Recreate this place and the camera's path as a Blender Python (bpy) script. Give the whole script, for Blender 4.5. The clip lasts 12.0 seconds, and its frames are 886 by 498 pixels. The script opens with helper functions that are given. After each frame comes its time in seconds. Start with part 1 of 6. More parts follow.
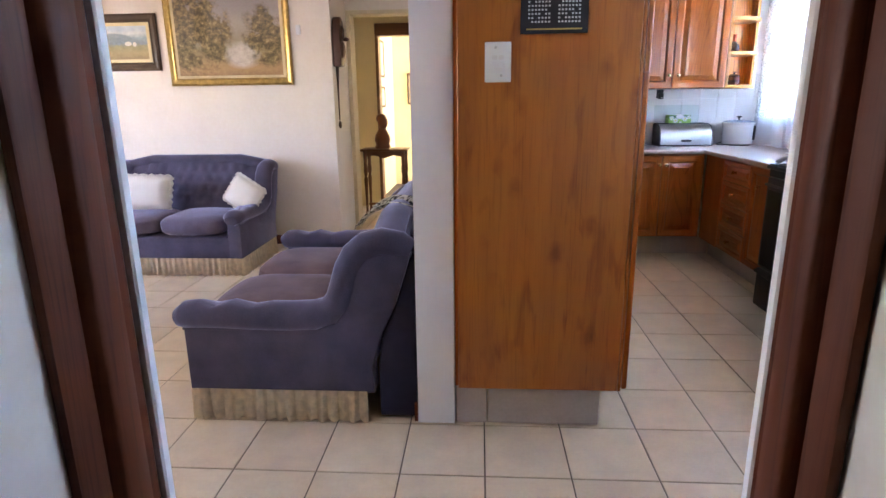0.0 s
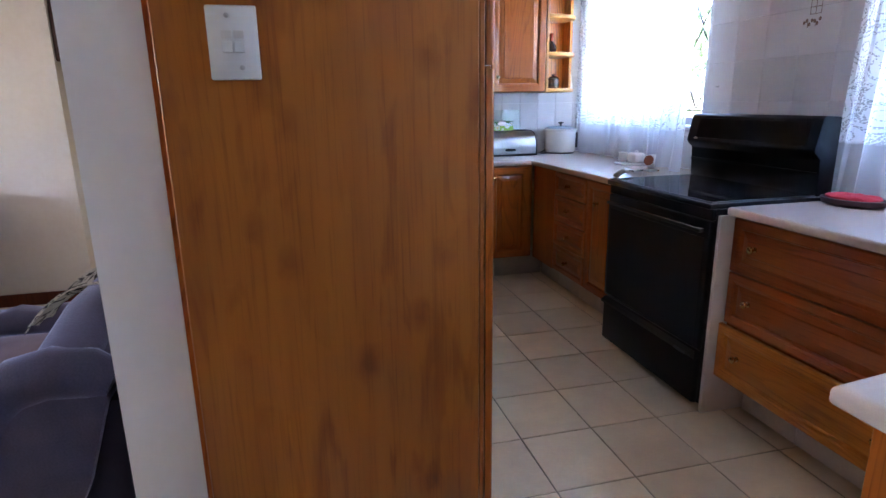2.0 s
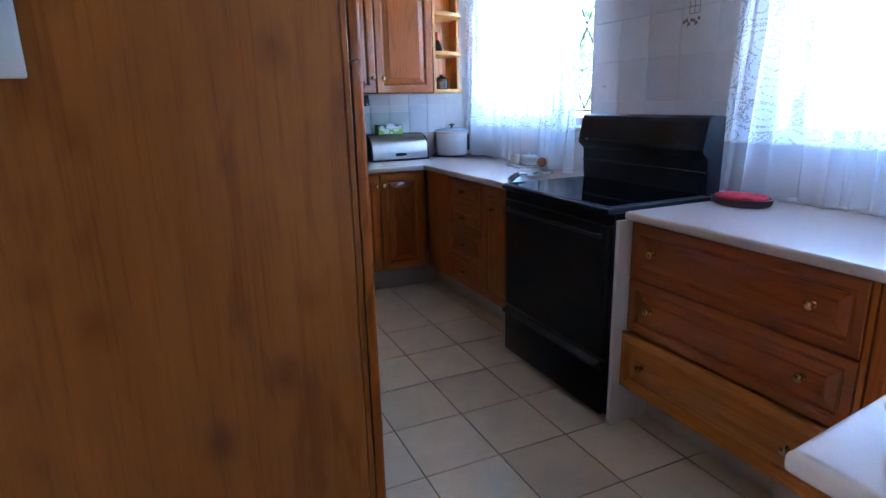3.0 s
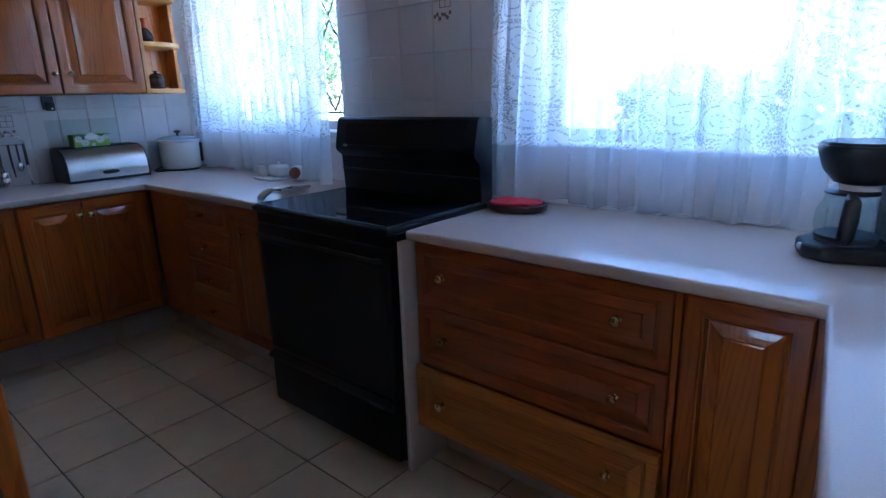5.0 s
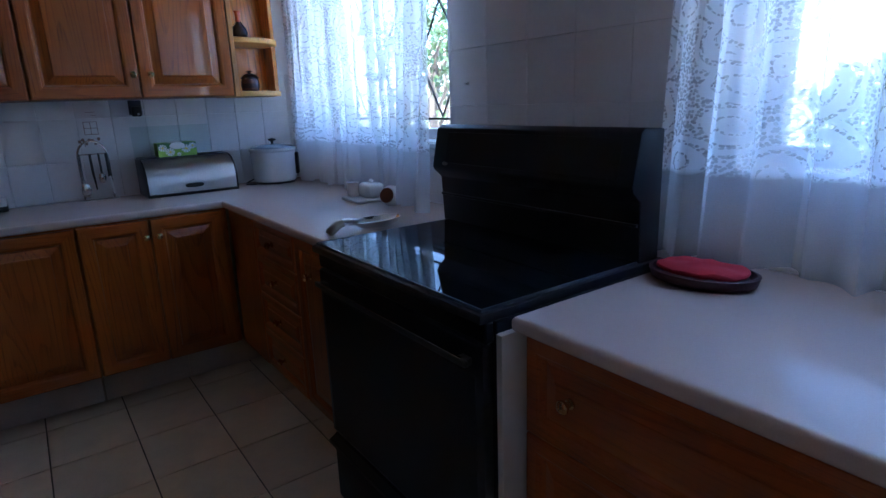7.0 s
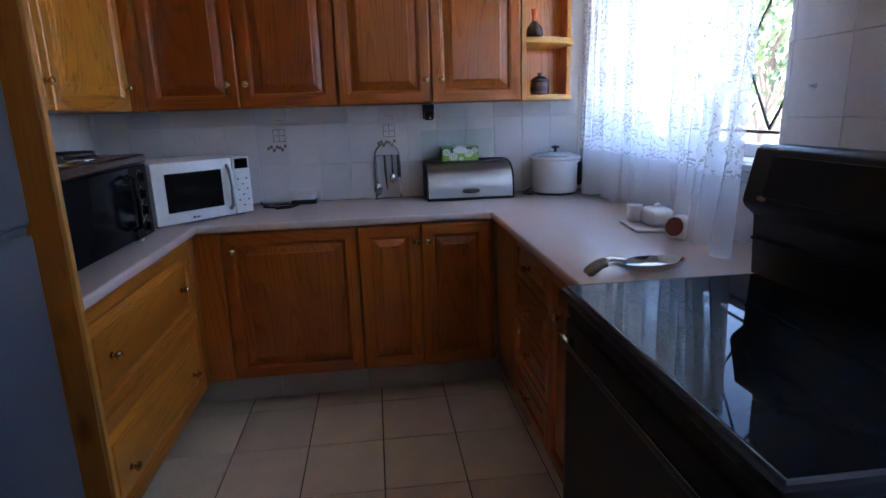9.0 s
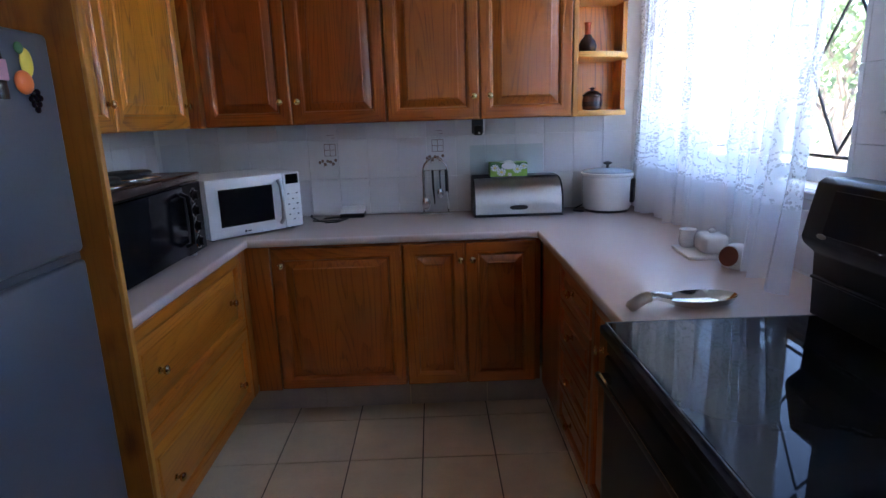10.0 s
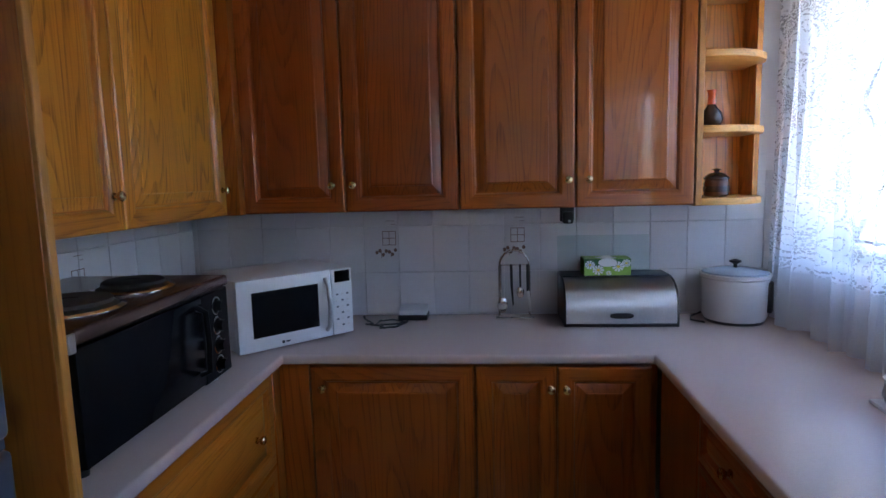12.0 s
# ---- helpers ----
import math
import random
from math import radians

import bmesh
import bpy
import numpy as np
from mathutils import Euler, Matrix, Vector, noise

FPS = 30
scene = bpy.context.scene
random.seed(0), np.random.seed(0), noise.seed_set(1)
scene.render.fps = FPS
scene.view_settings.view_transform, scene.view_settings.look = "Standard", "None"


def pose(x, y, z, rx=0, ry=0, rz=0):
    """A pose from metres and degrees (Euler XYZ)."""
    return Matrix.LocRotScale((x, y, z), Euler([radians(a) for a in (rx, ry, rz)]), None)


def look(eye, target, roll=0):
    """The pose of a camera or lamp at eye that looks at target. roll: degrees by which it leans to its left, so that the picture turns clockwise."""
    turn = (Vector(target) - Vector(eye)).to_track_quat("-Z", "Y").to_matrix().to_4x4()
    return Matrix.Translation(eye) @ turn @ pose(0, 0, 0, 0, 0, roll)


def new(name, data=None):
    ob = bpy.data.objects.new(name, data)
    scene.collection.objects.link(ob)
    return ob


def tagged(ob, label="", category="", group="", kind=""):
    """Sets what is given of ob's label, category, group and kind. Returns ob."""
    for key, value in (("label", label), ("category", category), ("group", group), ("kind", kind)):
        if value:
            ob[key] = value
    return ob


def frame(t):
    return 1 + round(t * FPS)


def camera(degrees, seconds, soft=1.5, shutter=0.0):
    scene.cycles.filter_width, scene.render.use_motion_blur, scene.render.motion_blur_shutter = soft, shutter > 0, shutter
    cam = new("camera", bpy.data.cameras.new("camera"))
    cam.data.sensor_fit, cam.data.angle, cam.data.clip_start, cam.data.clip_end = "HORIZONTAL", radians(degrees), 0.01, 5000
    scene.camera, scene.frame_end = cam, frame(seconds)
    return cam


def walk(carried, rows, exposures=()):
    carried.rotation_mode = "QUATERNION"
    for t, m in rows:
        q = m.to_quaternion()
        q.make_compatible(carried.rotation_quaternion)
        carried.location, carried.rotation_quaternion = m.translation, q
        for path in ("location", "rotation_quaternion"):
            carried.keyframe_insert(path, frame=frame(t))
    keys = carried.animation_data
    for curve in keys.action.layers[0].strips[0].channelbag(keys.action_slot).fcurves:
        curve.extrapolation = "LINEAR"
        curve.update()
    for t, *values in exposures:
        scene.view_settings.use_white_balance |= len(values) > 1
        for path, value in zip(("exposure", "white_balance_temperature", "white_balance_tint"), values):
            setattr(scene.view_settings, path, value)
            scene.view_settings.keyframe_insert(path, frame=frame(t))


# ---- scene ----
# ---- camera ----
cam = camera(75.4, 12.0)
PATH = [
    (0, (0.151, -0.222, 1.301), (0.024, 1.710, 0.800), -0.7),
    (0.5, (0.214, 0.033, 1.336), (0.193, 1.970, 0.846), -0.8),
    (1, (0.252, 0.244, 1.313), (0.363, 2.181, 0.829), -0.9),
    (1.5, (0.277, 0.468, 1.305), (0.552, 2.387, 0.811), -0.8),
    (2, (0.310, 0.656, 1.315), (0.778, 2.535, 0.817), -0.9),
    (2.5, (0.341, 0.751, 1.327), (0.974, 2.581, 0.827), -1.2),
    (3, (0.428, 0.880, 1.318), (1.224, 2.645, 0.817), -1.4),
    (3.5, (0.473, 0.985, 1.321), (1.462, 2.647, 0.810), -1.2),
    (5.3, (0.713, 1.312, 1.328), (2.205, 2.538, 0.806), -1.8),
    (5.5, (0.777, 1.354, 1.333), (2.275, 2.574, 0.813), -1.8),
    (6, (0.944, 1.475, 1.318), (2.409, 2.742, 0.816), -1.7),
    (6.5, (1.085, 1.620, 1.305), (2.419, 3.027, 0.815), -1.7),
    (7, (1.207, 1.751, 1.311), (2.341, 3.321, 0.813), -2.1),
    (7.5, (1.288, 1.865, 1.308), (2.209, 3.572, 0.819), -2.2),
    (7.7, (1.331, 1.916, 1.309), (2.146, 3.679, 0.832), -2.2),
    (9.3, (1.451, 2.041, 1.351), (1.576, 3.981, 0.885), -1.8),
    (9.5, (1.468, 2.045, 1.361), (1.545, 3.989, 0.900), -1.8),
    (10, (1.490, 2.070, 1.401), (1.513, 4.016, 0.945), -1.9),
    (10.5, (1.487, 2.122, 1.431), (1.460, 4.075, 1.000), -2.0),
    (11, (1.472, 2.251, 1.469), (1.400, 4.218, 1.110), -1.7),
    (11.5, (1.442, 2.413, 1.502), (1.321, 4.389, 1.210), -1.7),
    (12, (1.398, 2.621, 1.493), (1.233, 4.599, 1.250), -1.5),
]
EXPOSURES = [(0.0, 5.4, 5950, 22), (1.0, 5.05, 5950, 22), (2.5, 4.8, 5300, 17), (3.5, 4.3, 4850, 13), (5.5, 3.45, 4800, 14), (6.5, 3.22, 4900, 15), (7.5, 3.1, 5050, 17), (9.5, 3.98, 5850, 22), (10.5, 3.86, 5850, 21), (11.5, 3.7, 5800, 21), (12.0, 3.7, 5800, 21)]
walk(cam, [(t, look(eye, target, roll)) for t, eye, target, roll in PATH], EXPOSURES)
# ---- world, sun, large lights ----
SUN_EL, SUN_AZ = 58.0, -143.0
world = bpy.data.worlds.new("sky")
scene.world = world
world.use_nodes = True
wn = world.node_tree
sky = wn.nodes.new("ShaderNodeTexSky")
sky.sky_type, sky.sun_disc = "NISHITA", False
sky.sun_elevation, sky.sun_rotation = radians(SUN_EL), radians(SUN_AZ)
wn.nodes["Background"].inputs[1].default_value = 0.15
wn.links.new(sky.outputs[0], wn.nodes["Background"].inputs[0])

sun = new("sun", bpy.data.lights.new("sun", "SUN"))
sun.data.energy, sun.data.angle, sun.data.color = 4.0, radians(0.5), (1.0, 0.95, 0.88)
sun.matrix_world = look((math.sin(radians(SUN_AZ)) * math.cos(radians(SUN_EL)), math.cos(radians(SUN_AZ)) * math.cos(radians(SUN_EL)), math.sin(radians(SUN_EL))), (0, 0, 0))


def fill_lamp(name, eye, target, w, h, power, color):
    """An area lamp added in an unseen, supposed window opening."""
    lamp = new(name, bpy.data.lights.new(name, "AREA"))
    lamp.data.shape, lamp.data.size, lamp.data.size_y = "RECTANGLE", w, h
    lamp.data.energy, lamp.data.color = power, color
    lamp.matrix_world = look(eye, target)
    return lamp


# added lamps, out of view, that brighten the living room and far room
fill_lamp("fill_living_side", (-5.28, 2.6, 1.6), (0, 2.6, 1.4), 1.3, 1.1, 0.55, (1.0, 0.72, 0.46))
fill_lamp("fill_living_front", (-2.9, 0.40, 1.6), (-2.9, 5, 1.3), 1.3, 1.1, 0.35, (1.0, 0.82, 0.64))
fill_lamp("fill_passage", (1.28, 8.4, 1.6), (-1, 8.4, 1.5), 1.2, 1.2, 3.2, (1.0, 0.90, 0.74))

# ---- materials ----


def nodes_of(name):
    m = bpy.data.materials.new(name)
    m.use_nodes = True
    nt = m.node_tree
    return m, nt, nt.nodes["Principled BSDF"]


def ramp(nt, fac, stops):
    r = nt.nodes.new("ShaderNodeValToRGB")
    el = r.color_ramp.elements
    while len(el) < len(stops):
        el.new(0.5)
    for e, (p, c) in zip(el, stops):
        e.position, e.color = p, (*c, 1)
    nt.links.new(fac, r.inputs[0])
    return r.outputs[0]


def coords(nt, scale=(1, 1, 1), shift=True, rot=(0, 0, 0)):
    """Object coordinates, shifted by the object's random number so that alike pieces differ."""
    tc, mp = nt.nodes.new("ShaderNodeTexCoord"), nt.nodes.new("ShaderNodeMapping")
    mp.inputs["Scale"].default_value = scale
    mp.inputs["Rotation"].default_value = rot
    nt.links.new(tc.outputs["Object"], mp.inputs[0])
    if shift:
        info, vm = nt.nodes.new("ShaderNodeObjectInfo"), nt.nodes.new("ShaderNodeVectorMath")
        vm.operation = "SCALE"
        vm.inputs[0].default_value = (17, 31, 23)
        nt.links.new(info.outputs["Random"], vm.inputs["Scale"])
        nt.links.new(vm.outputs[0], mp.inputs["Location"])
    return mp.outputs[0]


def noise_of(nt, vec, scale, detail=4, rough=0.55, distort=0.0):
    n = nt.nodes.new("ShaderNodeTexNoise")
    n.inputs["Scale"].default_value, n.inputs["Detail"].default_value = scale, detail
    n.inputs["Roughness"].default_value, n.inputs["Distortion"].default_value = rough, distort
    nt.links.new(vec, n.inputs["Vector"])
    return n.outputs[0]


def mix(nt, fac, a, b, kind="MIX"):
    n = nt.nodes.new("ShaderNodeMix")
    n.data_type, n.blend_type = "RGBA", kind
    for sock, v in ((n.inputs[0], fac), (n.inputs[6], a), (n.inputs[7], b)):
        if isinstance(v, (int, float)):
            sock.default_value = v
        elif isinstance(v, tuple):
            sock.default_value = (*v, 1)
        else:
            nt.links.new(v, sock)
    return n.outputs[2]


def bump(nt, p, height, strength, dist=0.002):
    b = nt.nodes.new("ShaderNodeBump")
    b.inputs["Strength"].default_value, b.inputs["Distance"].default_value = strength, dist
    nt.links.new(height, b.inputs["Height"])
    nt.links.new(b.outputs[0], p.inputs["Normal"])


def plain(name, c, rough=0.5, metal=0.0, var=0.12, scale=6.0, fine=60.0, relief=0.15, coat=0.0, spec=0.5):
    """Paint, plastic, metal, plaster: one colour with a slow and a fine variation and some relief."""
    m, nt, p = nodes_of(name)
    v = coords(nt)
    slow, quick = noise_of(nt, v, scale, 5), noise_of(nt, v, fine, 3)
    lo, hi = tuple(x * (1 - var) for x in c), tuple(min(1, x * (1 + var * 0.6)) for x in c)
    col = ramp(nt, slow, [(0.3, lo), (0.7, hi)])
    col = mix(nt, 0.12, col, quick, "OVERLAY")
    nt.links.new(col, p.inputs["Base Color"])
    p.inputs["Roughness"].default_value = rough
    p.inputs["Metallic"].default_value = metal
    p.inputs["Coat Weight"].default_value = coat
    p.inputs["Specular IOR Level"].default_value = spec
    if relief:
        bump(nt, p, quick, relief, 0.001)
    return m


def wood(name, light, dark, axis="z", rough=0.32, scale=1.0, coat=0.25, figure=0.5, lines_per=46.0, spec=0.5, knots=0.0):
    """Varnished timber: broad cathedral figure, fine pores and a clear coat."""
    m, nt, p = nodes_of(name)
    along, across = 0.42 * scale, 5.0 * scale
    sc = {"x": (along, across, across), "y": (across, along, across), "z": (across, across, along)}[axis]
    fine = {"x": (4, 190, 190), "y": (190, 4, 190), "z": (190, 190, 4)}[axis]
    v, vf = coords(nt, sc), coords(nt, fine)
    field = noise_of(nt, v, 0.55, 2, 0.45, 0.25)
    mul = nt.nodes.new("ShaderNodeMath")
    mul.operation = "MULTIPLY"
    mul.inputs[1].default_value = lines_per
    nt.links.new(field, mul.inputs[0])
    saw = nt.nodes.new("ShaderNodeMath")
    saw.operation = "FRACT"
    nt.links.new(mul.outputs[0], saw.inputs[0])
    body = noise_of(nt, v, 0.9, 4, 0.55, 0.3)
    pores = noise_of(nt, vf, 1.0, 3, 0.6)
    base = ramp(nt, body, [(0.28, dark), (0.72, light)])
    lines = ramp(nt, saw.outputs[0], [(0.0, (1, 1, 1)), (0.10, (0.9, 0.9, 0.9)), (0.32, (0.15, 0.15, 0.15)), (0.55, (0, 0, 0)), (0.94, (0, 0, 0)), (1.0, (1, 1, 1))])
    dashes = ramp(nt, pores, [(0.34, (1, 1, 1)), (0.62, (0.25, 0.25, 0.25))])
    grain = mix(nt, 1.0, lines, dashes, "MULTIPLY")
    deep = mix(nt, 1.0, base, (0.40, 0.30, 0.24), "MULTIPLY")
    amount = mix(nt, 1.0, grain, (figure, figure, figure), "MULTIPLY")
    col = mix(nt, amount, base, deep)
    dots = ramp(nt, pores, [(0.34, (0.62, 0.52, 0.44)), (0.46, (1, 1, 1))])
    col = mix(nt, 0.40, col, dots, "MULTIPLY")
    if knots:
        spread = {"x": (1.4, 7, 7), "y": (7, 1.4, 7), "z": (7, 7, 1.4)}[axis]
        marks = ramp(nt, noise_of(nt, coords(nt, spread), 2.2, 3, 0.5, 0.6), [(0.58, (1, 1, 1)), (0.70, (0.62, 0.50, 0.40))])
        col = mix(nt, knots, col, marks, "MULTIPLY")
        spots = nt.nodes.new("ShaderNodeTexVoronoi")
        spots.inputs["Scale"].default_value = 1.0
        flecks = {"x": (5.5, 8.5, 8.5), "y": (8.5, 5.5, 8.5), "z": (8.5, 8.5, 5.5)}[axis]
        bent = mix(nt, 0.25, coords(nt, flecks), noise_of(nt, coords(nt, flecks), 3.0, 3), "ADD")
        nt.links.new(bent, spots.inputs["Vector"])
        smudge = ramp(nt, spots.outputs["Distance"], [(0.10, (0.52, 0.38, 0.30)), (0.20, (0.80, 0.72, 0.66)), (0.32, (1, 1, 1))])
        col = mix(nt, knots, col, smudge, "MULTIPLY")
        bands = ramp(nt, noise_of(nt, coords(nt, tuple(x * 0.5 for x in spread)), 1.0, 2, 0.5), [(0.35, (0.82, 0.76, 0.70)), (0.62, (1, 1, 1))])
        col = mix(nt, knots, col, bands, "MULTIPLY")
    info = nt.nodes.new("ShaderNodeObjectInfo")
    each = ramp(nt, info.outputs["Random"], [(0, (0.86, 0.82, 0.80)), (1, (1, 1, 1))])
    col = mix(nt, 1.0, col, each, "MULTIPLY")
    nt.links.new(col, p.inputs["Base Color"])
    p.inputs["Roughness"].default_value = rough
    p.inputs["Coat Weight"].default_value, p.inputs["Coat Roughness"].default_value = coat, 0.07
    p.inputs["Specular IOR Level"].default_value = spec
    bump(nt, p, pores, 0.10, 0.0005)
    return m


def tile_mat(name, c, rough, var=0.1, scale=9.0, tint=(1, 1, 1)):
    """Glazed ceramic: cloudy glaze, each piece a shade apart."""
    m, nt, p = nodes_of(name)
    v = coords(nt)
    slow, quick = noise_of(nt, v, scale, 6, 0.6), noise_of(nt, v, 90, 3)
    info = nt.nodes.new("ShaderNodeObjectInfo")
    lo, hi = tuple(x * (1 - var) for x in c), tuple(min(1, x * (1 + var)) * t for x, t in zip(c, tint))
    col = ramp(nt, slow, [(0.3, lo), (0.7, hi)])
    each = ramp(nt, info.outputs["Random"], [(0, (0.90, 0.90, 0.90)), (1, (1, 1, 1))])
    col = mix(nt, 1.0, col, each, "MULTIPLY")
    col = mix(nt, 0.1, col, quick, "OVERLAY")
    nt.links.new(col, p.inputs["Base Color"])
    p.inputs["Roughness"].default_value = rough
    bump(nt, p, slow, 0.05, 0.0015)
    return m


def velvet(name, c, sheen=0.7):
    m, nt, p = nodes_of(name)
    v = coords(nt)
    slow, quick = noise_of(nt, v, 5, 4), noise_of(nt, v, 220, 2)
    col = ramp(nt, slow, [(0.3, tuple(x * 0.72 for x in c)), (0.7, tuple(x * 1.2 for x in c))])
    col = mix(nt, 0.25, col, quick, "OVERLAY")
    nt.links.new(col, p.inputs["Base Color"])
    p.inputs["Roughness"].default_value = 0.9
    p.inputs["Sheen Weight"].default_value, p.inputs["Sheen Roughness"].default_value = sheen, 0.35
    p.inputs["Sheen Tint"].default_value = (0.62, 0.64, 0.92, 1)
    p.inputs["Specular IOR Level"].default_value = 0.1
    bump(nt, p, quick, 0.3, 0.002)
    return m


def glass(name, tint=(0.97, 0.99, 0.98), gloss=0.05):
    m, nt, p = nodes_of(name)
    nt.nodes.remove(p)
    t, g, mx = (nt.nodes.new("ShaderNode" + k) for k in ("BsdfTransparent", "BsdfGlossy", "MixShader"))
    t.inputs[0].default_value = (*tint, 1)
    g.inputs["Roughness"].default_value = 0.02
    mx.inputs[0].default_value = gloss
    nt.links.new(t.outputs[0], mx.inputs[1])
    nt.links.new(g.outputs[0], mx.inputs[2])
    nt.links.new(mx.outputs[0], nt.nodes["Material Output"].inputs[0])
    return m


def lace(name, cloth_density, hem_density, hole_density):
    """Net curtain: medallions and paisleys outlined by rows of small holes above a plain sheer hem."""
    m, nt, p = nodes_of(name)
    nt.nodes.remove(p)
    mp = nt.nodes.new("ShaderNodeMapping")
    mp.inputs["Scale"].default_value = (1, 2, 1)
    nt.links.new(nt.nodes.new("ShaderNodeUVMap").outputs[0], mp.inputs[0])
    tc = mp.outputs[0]
    warp = nt.nodes.new("ShaderNodeTexNoise")
    warp.inputs["Scale"].default_value, warp.inputs["Detail"].default_value = 6.0, 1
    nt.links.new(tc, warp.inputs["Vector"])
    bent = mix(nt, 0.10, tc, warp.outputs["Color"], "ADD")

    def cells(vec, scale):
        v = nt.nodes.new("ShaderNodeTexVoronoi")
        v.feature, v.voronoi_dimensions = "F1", "2D"
        v.inputs["Scale"].default_value = scale
        nt.links.new(vec, v.inputs["Vector"])
        return v.outputs["Distance"]

    W, K = (1, 1, 1), (0, 0, 0)
    motif = ramp(nt, cells(bent, 8.5), [(0.0, W), (0.05, K), (0.15, K), (0.165, W), (0.20, W), (0.215, K), (0.36, K), (0.375, W), (0.43, W), (0.445, K), (0.51, K), (0.53, W)])
    sprig = ramp(nt, cells(bent, 21.0), [(0.0, W), (0.10, W), (0.14, K), (0.30, K), (0.34, W), (0.40, W), (0.44, K)])
    motif = mix(nt, 0.45, motif, mix(nt, 1.0, motif, sprig, "MULTIPLY"))
    dots = ramp(nt, cells(tc, 135.0), [(0.40, W), (0.48, K)])
    holes = mix(nt, 1.0, motif, dots, "MULTIPLY")
    weave = noise_of(nt, tc, 420, 1)
    lacework = ramp(nt, holes, [(0.1, (cloth_density,) * 3), (0.7, (hole_density,) * 3)])
    up = nt.nodes.new("ShaderNodeSeparateXYZ")
    nt.links.new(tc, up.inputs[0])
    border = ramp(nt, mix(nt, 0.5, up.outputs["Y"], (0, 0, 0)), [(0.563, K), (0.568, W)])
    dens = mix(nt, border, (hem_density,) * 3, lacework)
    dens = mix(nt, 0.12, dens, weave, "OVERLAY")
    cloth, tl, df, tr, mx = (nt.nodes.new("ShaderNode" + k) for k in ("MixShader", "BsdfTranslucent", "BsdfDiffuse", "BsdfTransparent", "MixShader"))
    # white cloth; the slight blue is daylight glow put into its colour
    tl.inputs[0].default_value = df.inputs[0].default_value = (0.86, 0.885, 0.92, 1)
    cloth.inputs[0].default_value = 0.40
    nt.links.new(tl.outputs[0], cloth.inputs[1])
    nt.links.new(df.outputs[0], cloth.inputs[2])
    nt.links.new(dens, mx.inputs[0])
    nt.links.new(tr.outputs[0], mx.inputs[1])
    nt.links.new(cloth.outputs[0], mx.inputs[2])
    nt.links.new(mx.outputs[0], nt.nodes["Material Output"].inputs[0])
    return m


